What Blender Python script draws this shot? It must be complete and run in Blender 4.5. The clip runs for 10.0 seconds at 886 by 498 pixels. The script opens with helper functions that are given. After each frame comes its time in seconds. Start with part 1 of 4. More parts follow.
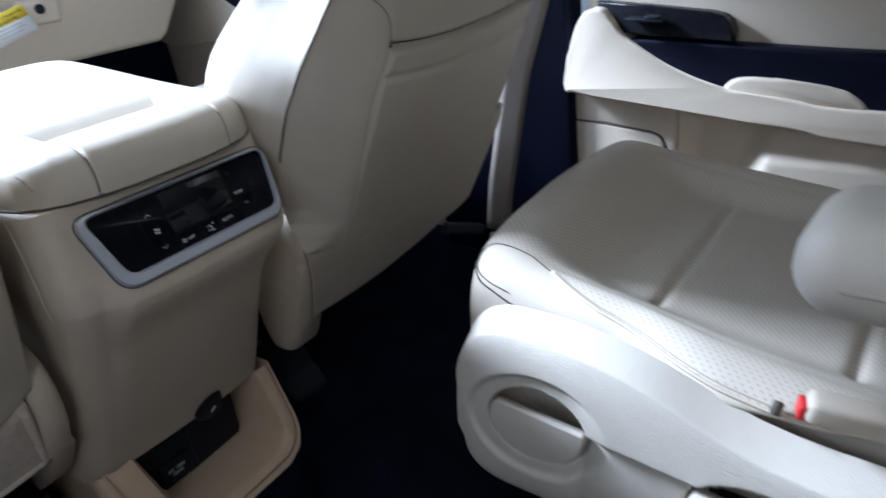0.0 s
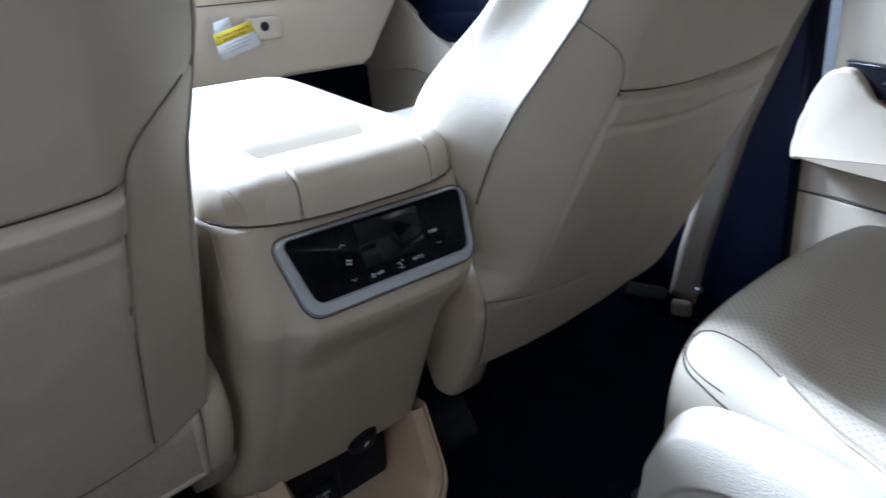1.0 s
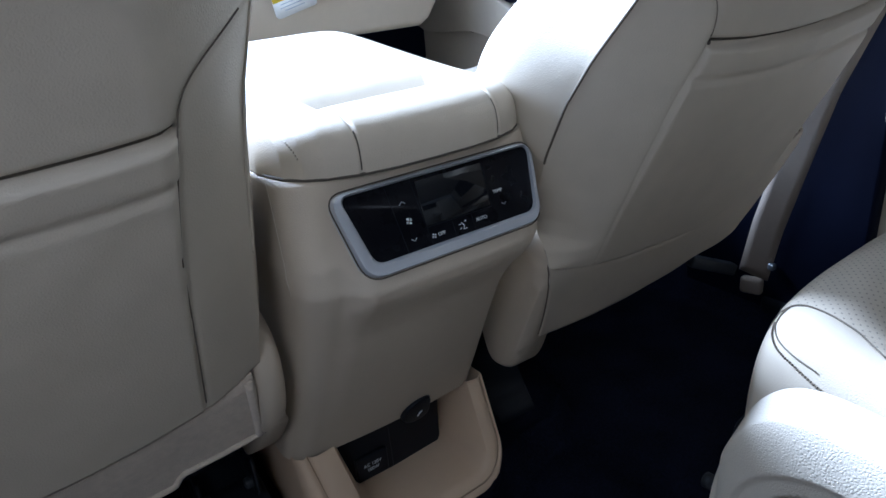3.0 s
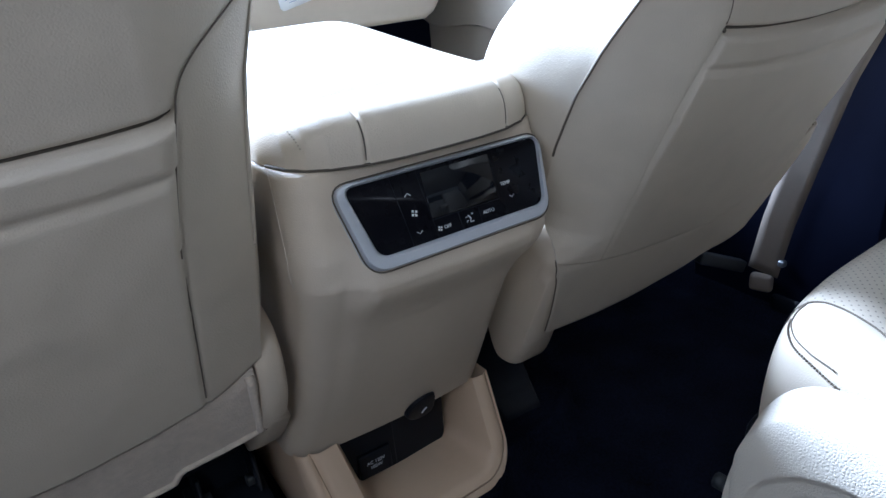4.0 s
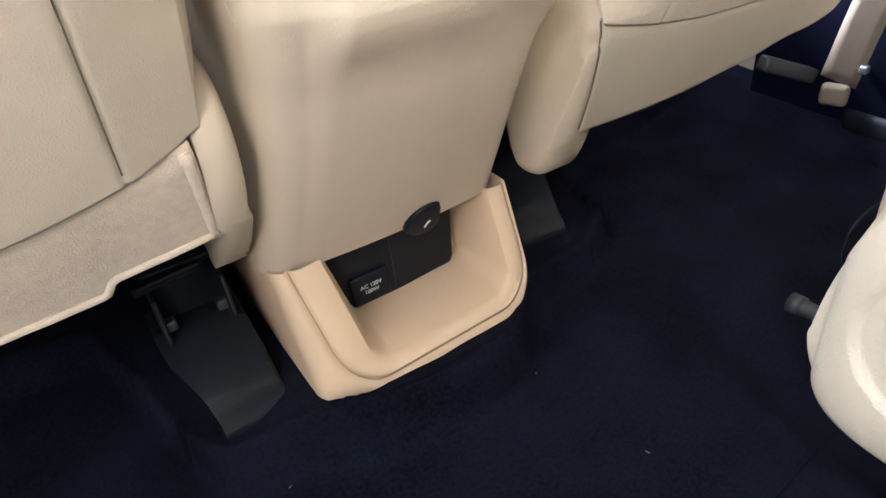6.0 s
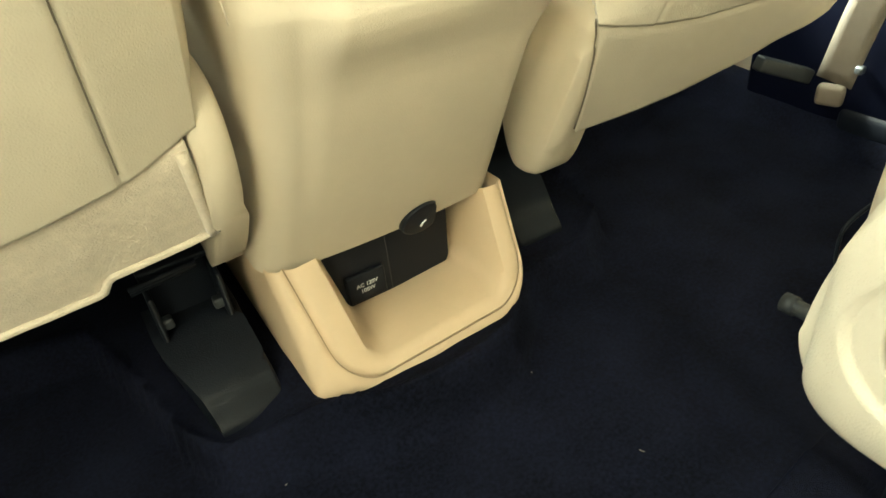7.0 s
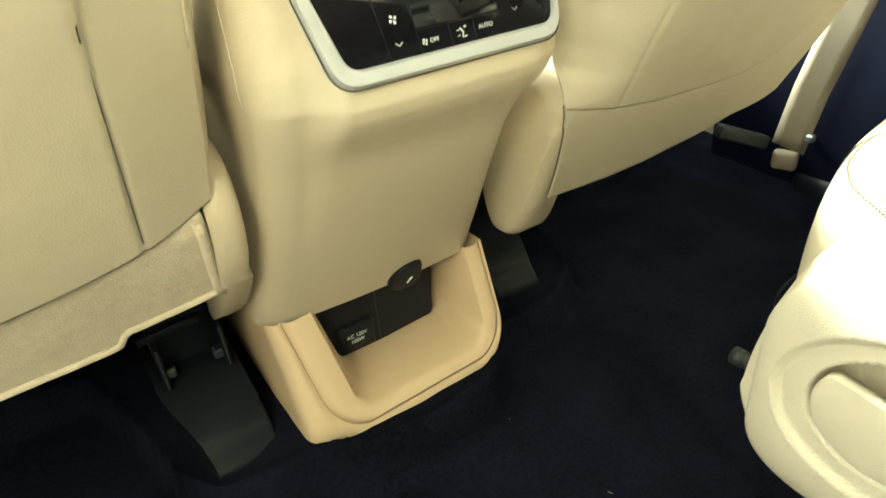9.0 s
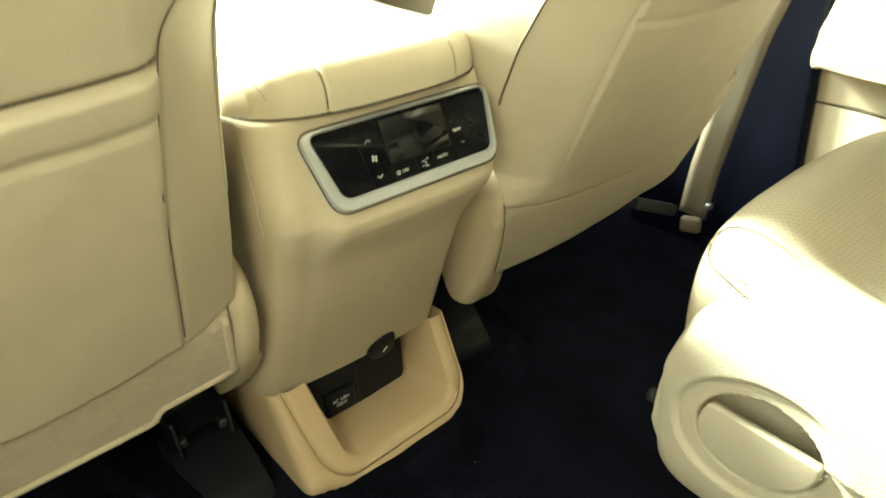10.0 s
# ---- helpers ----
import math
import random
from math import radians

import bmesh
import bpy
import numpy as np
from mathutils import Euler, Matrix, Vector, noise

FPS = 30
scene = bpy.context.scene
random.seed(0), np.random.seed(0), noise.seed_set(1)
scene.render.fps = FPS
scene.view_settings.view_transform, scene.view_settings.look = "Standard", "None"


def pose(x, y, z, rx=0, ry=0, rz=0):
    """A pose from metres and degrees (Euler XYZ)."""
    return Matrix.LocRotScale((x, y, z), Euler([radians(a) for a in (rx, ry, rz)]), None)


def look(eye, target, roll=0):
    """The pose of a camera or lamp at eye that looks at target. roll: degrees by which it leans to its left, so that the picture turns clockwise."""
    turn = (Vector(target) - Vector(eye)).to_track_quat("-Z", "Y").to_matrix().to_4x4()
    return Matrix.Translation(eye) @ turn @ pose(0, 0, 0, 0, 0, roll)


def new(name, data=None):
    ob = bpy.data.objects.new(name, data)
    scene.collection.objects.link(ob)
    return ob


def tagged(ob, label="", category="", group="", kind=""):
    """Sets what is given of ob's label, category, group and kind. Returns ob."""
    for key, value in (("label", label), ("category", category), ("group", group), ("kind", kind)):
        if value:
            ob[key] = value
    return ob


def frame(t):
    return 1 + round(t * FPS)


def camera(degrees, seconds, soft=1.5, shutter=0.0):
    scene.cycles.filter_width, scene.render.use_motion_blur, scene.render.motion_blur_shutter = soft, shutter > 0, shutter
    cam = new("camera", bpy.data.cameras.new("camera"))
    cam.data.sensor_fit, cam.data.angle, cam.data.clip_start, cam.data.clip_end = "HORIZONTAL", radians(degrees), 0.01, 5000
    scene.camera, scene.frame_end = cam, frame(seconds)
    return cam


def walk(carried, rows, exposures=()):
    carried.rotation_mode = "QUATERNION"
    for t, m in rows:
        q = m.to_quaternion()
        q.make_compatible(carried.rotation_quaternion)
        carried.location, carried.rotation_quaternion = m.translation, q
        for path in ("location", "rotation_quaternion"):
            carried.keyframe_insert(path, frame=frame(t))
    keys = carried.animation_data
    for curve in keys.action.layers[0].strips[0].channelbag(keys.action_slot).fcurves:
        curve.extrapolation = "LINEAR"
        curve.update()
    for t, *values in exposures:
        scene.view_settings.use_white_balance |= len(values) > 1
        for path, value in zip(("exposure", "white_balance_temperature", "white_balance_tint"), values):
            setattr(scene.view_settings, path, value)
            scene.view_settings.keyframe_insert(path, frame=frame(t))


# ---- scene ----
cam = camera(67.3, 10.0, 1.5, 0.5)
PATH = [
    (0, (-0.328, -0.612, 0.706), (1.05, 0.539, -0.175), -8.2),
    (0.5, (-0.31, -0.57, 0.704), (0.958, 0.759, -0.088), -6.7),
    (1, (-0.311, -0.531, 0.709), (0.797, 0.958, -0.038), -5.2),
    (1.5, (-0.312, -0.515, 0.714), (0.719, 1.028, -0.032), -5.0),
    (2, (-0.304, -0.519, 0.713), (0.713, 1.037, -0.024), -4.9),
    (2.5, (-0.305, -0.509, 0.702), (0.69, 1.04, -0.08), -5.5),
    (3, (-0.305, -0.495, 0.684), (0.664, 1.057, -0.123), -5.6),
    (4.5, (-0.297, -0.48, 0.672), (0.649, 1.076, -0.154), -5.5),
    (5, (-0.286, -0.466, 0.65), (0.617, 1.054, -0.285), -5.0),
    (5.5, (-0.251, -0.418, 0.573), (0.593, 0.995, -0.563), -3.4),
    (5.7, (-0.247, -0.401, 0.545), (0.557, 1.022, -0.609), -5.5),
    (6.8, (-0.242, -0.388, 0.524), (0.522, 1.048, -0.639), -7.5),
    (7, (-0.243, -0.396, 0.534), (0.538, 1.03, -0.63), -6.5),
    (7.5, (-0.25, -0.4, 0.545), (0.545, 1.041, -0.591), -6.2),
    (8, (-0.252, -0.402, 0.549), (0.543, 1.044, -0.58), -6.1),
    (8.5, (-0.254, -0.416, 0.562), (0.573, 1.037, -0.536), -5.4),
    (9, (-0.263, -0.434, 0.58), (0.605, 1.023, -0.48), -5.0),
    (9.5, (-0.288, -0.47, 0.625), (0.652, 0.981, -0.38), -3.2),
    (10, (-0.343, -0.52, 0.679), (0.713, 0.903, -0.248), -5.2),
]

# ---- light ----
EXPOSURES = [(0.0, 0.52, 4800, 10), (0.5, 0.66, 4800, 10), (1.0, 0.6, 4800, 9), (1.5, 0.12, 4700, 7), (2.0, -0.12, 4600, 10), (2.5, 0.0, 4550, 10), (3.2, 0.95, 4600, 10), (4.6, 1.3, 4600, 11), (5.6, 2.75, 5050, 18), (6.8, 3.35, 6650, -14), (8.5, 3.15, 7100, -19), (9.5, 2.8, 7400, -18), (10.0, 2.35, 7700, -19)]
walk(cam, [(t, look(eye, target, roll)) for t, eye, target, roll in PATH], EXPOSURES)

world = bpy.data.worlds.new("sky")
scene.world = world
world.use_nodes = True
_n = world.node_tree.nodes
_sky = _n.new("ShaderNodeTexSky")
_sky.sky_type = "NISHITA"
_sky.sun_disc = False
_sky.sun_elevation, _sky.sun_rotation = radians(35.5), radians(-13.3)
world.node_tree.links.new(_sky.outputs[0], _n["Background"].inputs[0])
_n["Background"].inputs[1].default_value = 0.03

sun = new("sun", bpy.data.lights.new("sun", "SUN"))
sun.data.energy, sun.data.angle, sun.data.color = 9.2, radians(13), (1, 0.97, 0.93)
sun.matrix_world = look((-0.64, 2.70, 2.00), (0, 0, 0))


def opening_lamp(name, eye, target, wide, high, power, colour):
    lamp = new(name, bpy.data.lights.new(name, "AREA"))
    lamp.data.shape, lamp.data.size, lamp.data.size_y = "RECTANGLE", wide, high
    lamp.data.energy, lamp.data.color = power, colour
    lamp.matrix_world = look(eye, target)
    return lamp


# daylight through the windscreen and the side windows
opening_lamp("windscreen_daylight", (-0.18, 1.00, 1.04), (0.05, 0.15, 0.45), 1.20, 0.45, 16, (0.95, 0.98, 1.0))
opening_lamp("front_window_daylight", (-0.82, 0.72, 0.94), (0.5, 0.70, 0.55), 0.60, 0.30, 3.0, (0.95, 0.98, 1.0))
opening_lamp("rear_window_daylight", (-0.84, -0.14, 0.96), (0.2, -0.42, 0.3), 0.5, 0.30, 1.0, (0.93, 0.97, 1.0))
opening_lamp("quarter_window_daylight", (-0.84, -0.78, 0.94), (-0.2, 0.1, 0.2), 0.45, 0.30, 1.35, (1.0, 0.86, 0.70))


# ---- materials ----
def material(name, base, rough=0.5, metal=0.0, spread=0.08, scale=30.0, grain=0.0, grain_scale=600.0, cells=False, coat=0.0, sheen=0.0, mottled=3.0, specular=0.5):
    """Two scales of tone (broad and fine), a relief of its own, and its gloss."""
    m = bpy.data.materials.new(name)
    m.use_nodes = True
    nodes, links = m.node_tree.nodes, m.node_tree.links
    p = nodes["Principled BSDF"]
    at = nodes.new("ShaderNodeTexCoord")
    broad, fine = nodes.new("ShaderNodeTexNoise"), nodes.new("ShaderNodeTexNoise")
    broad.inputs["Scale"].default_value, fine.inputs["Scale"].default_value = mottled, scale
    broad.inputs["Detail"].default_value, fine.inputs["Detail"].default_value = 3, 5
    mix = nodes.new("ShaderNodeMath")
    mix.operation = "ADD"
    links.new(at.outputs["Object"], broad.inputs["Vector"])
    links.new(at.outputs["Object"], fine.inputs["Vector"])
    links.new(broad.outputs["Fac"], mix.inputs[0])
    links.new(fine.outputs["Fac"], mix.inputs[1])
    ramp = nodes.new("ShaderNodeMapRange")
    ramp.inputs["From Min"].default_value, ramp.inputs["From Max"].default_value = 0.6, 1.4
    ramp.inputs["To Min"].default_value, ramp.inputs["To Max"].default_value = 1 - spread, 1 + spread
    links.new(mix.outputs[0], ramp.inputs["Value"])
    tone = nodes.new("ShaderNodeVectorMath")
    tone.operation = "SCALE"
    tone.inputs[0].default_value = base
    links.new(ramp.outputs[0], tone.inputs["Scale"])
    links.new(tone.outputs[0], p.inputs["Base Color"])
    shine = nodes.new("ShaderNodeMapRange")
    shine.inputs["To Min"].default_value, shine.inputs["To Max"].default_value = max(0.02, rough - 0.07), min(1, rough + 0.07)
    links.new(fine.outputs["Fac"], shine.inputs["Value"])
    links.new(shine.outputs[0], p.inputs["Roughness"])
    p.inputs["Metallic"].default_value = metal
    p.inputs["Coat Weight"].default_value = coat
    p.inputs["Sheen Weight"].default_value = sheen
    p.inputs["Specular IOR Level"].default_value = specular
    if grain:
        bump = nodes.new("ShaderNodeBump")
        bump.inputs["Distance"].default_value = grain
        bump.inputs["Strength"].default_value = 0.7
        if cells:
            tex = nodes.new("ShaderNodeTexVoronoi")
            tex.feature = "DISTANCE_TO_EDGE"
            out = tex.outputs["Distance"]
        else:
            tex = nodes.new("ShaderNodeTexNoise")
            tex.inputs["Detail"].default_value = 3
            out = tex.outputs["Fac"]
        tex.inputs["Scale"].default_value = grain_scale
        links.new(at.outputs["Object"], tex.inputs["Vector"])
        links.new(out, bump.inputs["Height"])
        links.new(bump.outputs[0], p.inputs["Normal"])
    return m


def pane_material(name, tint):
    """Thin tinted glass: lets a share of the light through and mirrors a little."""
    m = bpy.data.materials.new(name)
    m.use_nodes = True
    nodes, links = m.node_tree.nodes, m.node_tree.links
    clear, shine, mix = nodes.new("ShaderNodeBsdfTransparent"), nodes.new("ShaderNodeBsdfGlossy"), nodes.new("ShaderNodeMixShader")
    clear.inputs["Color"].default_value = (*tint, 1)
    shine.inputs["Roughness"].default_value = 0.03
    mix.inputs["Fac"].default_value = 0.06
    links.new(clear.outputs[0], mix.inputs[1])
    links.new(shine.outputs[0], mix.inputs[2])
    links.new(mix.outputs[0], nodes["Material Output"].inputs["Surface"])
    return m


LEATHER = material("beige_leather", (0.60, 0.535, 0.43), 0.48, spread=0.05, scale=45, grain=0.0005, grain_scale=440, cells=True)
SEATHER = material("beige_seat_leather", (0.60, 0.535, 0.43), 0.52, spread=0.06, scale=30, grain=0.0004, grain_scale=420, cells=True)
TAN = material("tan_moulded_plastic", (0.63, 0.48, 0.325), 0.5, spread=0.03, scale=70, grain=0.0004, grain_scale=900)
PLASTIC = material("beige_moulded_plastic", (0.60, 0.52, 0.405), 0.55, spread=0.03, scale=70, grain=0.0004, grain_scale=900)
TRIM = material("grained_beige_trim", (0.64, 0.585, 0.49), 0.60, spread=0.03, scale=70, grain=0.0009, grain_scale=400, cells=True)
FELT = material("beige_felt", (0.60, 0.52, 0.42), 0.95, spread=0.14, scale=140, grain=0.0013, grain_scale=600, sheen=0.3, mottled=14)
CARPET = material("charcoal_carpet", (0.0080, 0.0094, 0.0200), 0.98, spread=0.85, scale=260, grain=0.005, grain_scale=1100, mottled=9, specular=0.06)
SILL = material("dark_grey_sill", (0.006, 0.008, 0.014), 0.6, spread=0.1, scale=60, specular=0.2)
SILVER = material("satin_silver", (0.60, 0.62, 0.67), 0.34, metal=0.35, spread=0.03, scale=80)
BLACK = material("black_panel", (0.007, 0.007, 0.010), 0.28, spread=0.1, scale=60, specular=0.12)
GLASS_BLACK = material("black_display", (0.006, 0.007, 0.010), 0.07, spread=0.05, scale=40, specular=0.4)
SOFT_BLACK = material("black_plastic", (0.008, 0.010, 0.015), 0.40, spread=0.15, scale=60, specular=0.22, grain=0.0005, grain_scale=700)
NAVY = material("dark_navy_trim", (0.0022, 0.0034, 0.013), 0.6, spread=0.15, scale=40, grain=0.0004, grain_scale=700, specular=0.12)
STEEL = material("grey_steel", (0.28, 0.30, 0.33), 0.4, metal=0.8, spread=0.15, scale=50)
LEVER = material("grey_lever", (0.032, 0.036, 0.042), 0.5, spread=0.1, scale=60)
WEBBING = material("tan_webbing", (0.19, 0.16, 0.13), 0.85, spread=0.08, scale=90, grain=0.0008, grain_scale=700)
PRINT = material("white_print", (0.75, 0.77, 0.78), 0.6, spread=0.02)
PAPER = material("white_card", (0.82, 0.82, 0.80), 0.7, spread=0.02)
YELLOW = material("yellow_card", (0.80, 0.62, 0.03), 0.7, spread=0.03)
FAINT = material("blue_grey_ink", (0.30, 0.35, 0.48), 0.7, spread=0.03)
INK = material("dark_ink", (0.03, 0.03, 0.035), 0.7, spread=0.03)
RED = material("red_button", (0.60, 0.03, 0.03), 0.4, spread=0.05)
THREAD = material("beige_thread", (0.42, 0.37, 0.29), 0.8, spread=0.08)
JOINT = material("tan_joint", (0.38, 0.29, 0.20), 0.8, spread=0.1)
FINE = material("brown_seam", (0.15, 0.125, 0.095), 0.9, spread=0.1)
SEAM = material("dark_seam", (0.10, 0.085, 0.065), 0.9, spread=0.1)
HEADLINER = material("pale_headliner", (0.62, 0.60, 0.55), 0.95, spread=0.05, scale=120, grain=0.001, grain_scale=800)
ASPHALT = material("grey_asphalt", (0.07, 0.07, 0.072), 0.9, spread=0.3, scale=40, grain=0.004, grain_scale=120)


def perforated(name, base):
    """Seat leather with rows of small punched holes."""
    m = material(name, base, 0.52, spread=0.06, scale=30, grain=0.0006, grain_scale=420, cells=True)
    nodes, links = m.node_tree.nodes, m.node_tree.links
    p = nodes["Principled BSDF"]
    at = nodes.new("ShaderNodeTexCoord")
    dots = nodes.new("ShaderNodeTexVoronoi")
    dots.voronoi_dimensions, dots.inputs["Randomness"].default_value, dots.inputs["Scale"].default_value = "2D", 0.0, 190
    turn = nodes.new("ShaderNodeMapping")
    turn.inputs["Rotation"].default_value[2] = radians(45)
    links.new(at.outputs["Object"], turn.inputs["Vector"])
    links.new(turn.outputs[0], dots.inputs["Vector"])
    hole = nodes.new("ShaderNodeMapRange")
    hole.inputs["From Min"].default_value, hole.inputs["From Max"].default_value = 0.11, 0.18
    links.new(dots.outputs["Distance"], hole.inputs["Value"])
    mix = nodes.new("ShaderNodeVectorMath")
    mix.operation = "SCALE"
    links.new(p.inputs["Base Color"].links[0].from_socket, mix.inputs[0])
    rise = nodes.new("ShaderNodeMapRange")
    rise.inputs["To Min"].default_value = 0.5
    links.new(hole.outputs[0], rise.inputs["Value"])
    links.new(rise.outputs[0], mix.inputs["Scale"])
    links.new(mix.outputs[0], p.inputs["Base Color"])
    return m


PERFORATED = perforated("perforated_leather", (0.60, 0.535, 0.43))
PANE = pane_material("privacy_glass", (0.16, 0.17, 0.17))


# ---- builders ----
def thing(name, label, category, group="", at=(0, 0, 0)):
    ob = new(name)
    ob.empty_display_size = 0.05
    ob.location = at
    return tagged(ob, label, category, group)


def solid(name, verts, faces, mat, parent=None, label="", smooth=True):
    me = bpy.data.meshes.new(name)
    me.from_pydata([tuple(map(float, v)) for v in verts], [], faces)
    me.validate()
    me.materials.append(mat)
    for f in me.polygons:
        f.use_smooth = smooth
    ob = new(name, me)
    if parent is not None:
        ob.parent = parent
    return tagged(ob, label) if label else ob


def part(name, bm, mat, parent=None, label="", smooth=True):
    bmesh.ops.recalc_face_normals(bm, faces=bm.faces)
    me = bpy.data.meshes.new(name)
    bm.to_mesh(me)
    bm.free()
    me.materials.append(mat)
    for f in me.polygons:
        f.use_smooth = smooth
    ob = new(name, me)
    if parent is not None:
        ob.parent = parent
    return tagged(ob, label) if label else ob


def sharpen(ob, angle=35):
    ob.data.set_sharp_from_angle(angle=radians(angle))
    return ob


def sheet(fn, nu, nv, closed=False):
    """Vertices and faces of the grid fn(u, v), u and v from 0 to 1."""
    us = np.linspace(0, 1, nu + (0 if not closed else 1))[: nu]
    verts = [fn(u, v) for v in np.linspace(0, 1, nv) for u in us]
    faces = []
    for j in range(nv - 1):
        for i in range(nu if closed else nu - 1):
            k = (i + 1) % nu
            faces.append((j * nu + i, j * nu + k, (j + 1) * nu + k, (j + 1) * nu + i))
    return verts, faces


def box(x0, x1, y0, y1, z0, z1, bevel=0.0, segments=3):
    bm = bmesh.new()
    bmesh.ops.create_cube(bm, size=1, matrix=Matrix.LocRotScale(((x0 + x1) / 2, (y0 + y1) / 2, (z0 + z1) / 2), None, (x1 - x0, y1 - y0, z1 - z0)))
    if bevel:
        bmesh.ops.bevel(bm, geom=bm.edges[:], offset=bevel, segments=segments, affect="EDGES", profile=0.5)
    return bm


def turned(bm, m):
    bm.transform(m)
    return bm


def smooth_loop(points, steps=6):
    """A closed outline through the points, rounded (Catmull-Rom)."""
    out, n = [], len(points)
    p = [np.array(q, float) for q in points]
    for i in range(n):
        a, b, c, d = p[i - 1], p[i], p[(i + 1) % n], p[(i + 2) % n]
        for t in np.arange(steps) / steps:
            out.append(0.5 * (2 * b + (c - a) * t + (2 * a - 5 * b + 4 * c - d) * t**2 + (3 * b - a - 3 * c + d) * t**3))
    return out


def smooth_line(points, steps=8):
    out, n = [], len(points)
    p = [np.array(q, float) for q in points]
    p = [2 * p[0] - p[1], *p, 2 * p[-1] - p[-2]]
    for i in range(1, n):
        a, b, c, d = p[i - 1], p[i], p[i + 1], p[i + 2]
        for t in np.arange(steps) / steps:
            out.append(0.5 * (2 * b + (c - a) * t + (2 * a - 5 * b + 4 * c - d) * t**2 + (3 * b - a - 3 * c + d) * t**3))
    return out + [p[-2]]


def slab(outline, place, thick, bevel=0.004, segments=3):
    """A plate: a closed outline of 2D points, laid by place(a, b, c) -> xyz with c from 0 to thick, its far rim rounded."""
    bm = bmesh.new()
    low = [bm.verts.new(place(a, b, 0)) for a, b in outline]
    f = bm.faces.new(low)
    made = bmesh.ops.extrude_face_region(bm, geom=[f])
    face = [g for g in made["geom"] if isinstance(g, bmesh.types.BMFace)][0]
    order = [v for v in face.verts]
    by_place = {tuple(round(c, 6) for c in v.co): i for i, v in enumerate(low)}
    for v in order:
        i = by_place[tuple(round(c, 6) for c in v.co)]
        v.co = Vector(place(*outline[i], thick))
    if bevel:
        bmesh.ops.bevel(bm, geom=list(face.edges), offset=bevel, segments=segments, affect="EDGES", profile=0.5)
    return bm


def tube(points, radius, sides=8):
    """A round cord along the points."""
    bm = bmesh.new()
    pts = [Vector(p) for p in points]
    rings, up = [], Vector((0.3, 0.2, 0.93))
    for i, p in enumerate(pts):
        way = (pts[min(i + 1, len(pts) - 1)] - pts[max(i - 1, 0)]).normalized()
        a = way.cross(up).normalized()
        b = way.cross(a)
        rings.append([bm.verts.new(p + radius * (math.cos(k) * a + math.sin(k) * b)) for k in np.arange(sides) * 2 * math.pi / sides])
    for r, s in zip(rings, rings[1:]):
        for k in range(sides):
            bm.faces.new((r[k], r[(k + 1) % sides], s[(k + 1) % sides], s[k]))
    bm.faces.new(rings[0][::-1]), bm.faces.new(rings[-1])
    return bm


def ease(a, b, x):
    t = np.clip((x - a) / (b - a), 0, 1)
    return t * t * (3 - 2 * t)


def writing(name, text, m, size, mat, parent, label=""):
    """Raised print: text in the built-in font, laid flat by the pose m."""
    curve = bpy.data.curves.new(name, "FONT")
    curve.body, curve.size, curve.align_x, curve.align_y, curve.extrude = text, size, "CENTER", "CENTER", 0.0002
    ob = bpy.data.objects.new(name, curve)
    me = bpy.data.meshes.new_from_object(ob)
    bpy.data.objects.remove(ob)
    me.transform(m)
    me.materials.clear()
    me.materials.append(mat)
    ob = new(name, me)
    ob.parent = parent
    return tagged(ob, label) if label else ob


def curve_at(table):
    zs, ys = np.array(table).T
    return lambda z: float(np.interp(z, zs, ys))


def eased_curve(table, reach):
    """The same with its corners rounded over a reach."""
    at = curve_at(table)
    return lambda z: sum(k * at(z + d * reach) for d, k in ((-1, 0.08), (-0.66, 0.14), (-0.33, 0.18), (0, 0.20), (0.33, 0.18), (0.66, 0.14), (1, 0.08)))


# ---- the car's shell ----
shelf_edge = curve_at([(-0.80, 0.42), (-0.33, 0.34), (-0.295, 0.22), (-0.272, 0.11), (-0.245, 0.066), (-0.19, 0.048), (-0.14, 0.036), (-0.10, 0.018), (0.0, 0.010), (0.06, 0.020), (0.12, 0.075), (0.17, 0.10), (0.24, 0.11), (0.30, 0.15), (0.34, 0.30), (0.80, 0.42)])


def floor_z(x, y):
    """The carpet: a raised shelf under console and rails, whose edge is rounded, and soft unevenness."""
    e = y - shelf_edge(x)
    shelf = (0.034 + 0.014 * ease(0.21, 0.14, abs(x + 0.02))) * ease(-0.022, 0.012, e) + (0.011 + 0.012 * math.exp(-(((x + 0.113) / 0.032) ** 2))) * math.exp(-(((e - 0.006) / 0.011) ** 2))
    sill = 0.05 * ease(0.72, 0.76, abs(x))
    fold = 0.008 * math.exp(-(((x - 0.235 - 0.15 * (y - 0.03)) / 0.02) ** 2)) * ease(0.12, 0.0, y)
    return shelf + sill + fold + 0.006 * noise.noise((x * 6, y * 6, 0)) + 0.0018 * noise.noise((x * 26, y * 26, 3))


v, f = sheet(lambda a, b: ((x := -0.86 + 1.72 * a), (y := -1.35 + 2.75 * b), floor_z(x, y)), 260, 420)
carpet = tagged(solid("floor", v, f, CARPET), "charcoal cut-pile carpet over the car floor and tunnel", "carpet", kind="structure")

part("carpet_seam", tube([(x, -0.232 + 0.115 * (x - 0.15), floor_z(x, -0.232 + 0.115 * (x - 0.15)) + 0.0005) for x in np.linspace(0.05, 0.70, 60)], 0.0010, 6), NAVY, carpet)

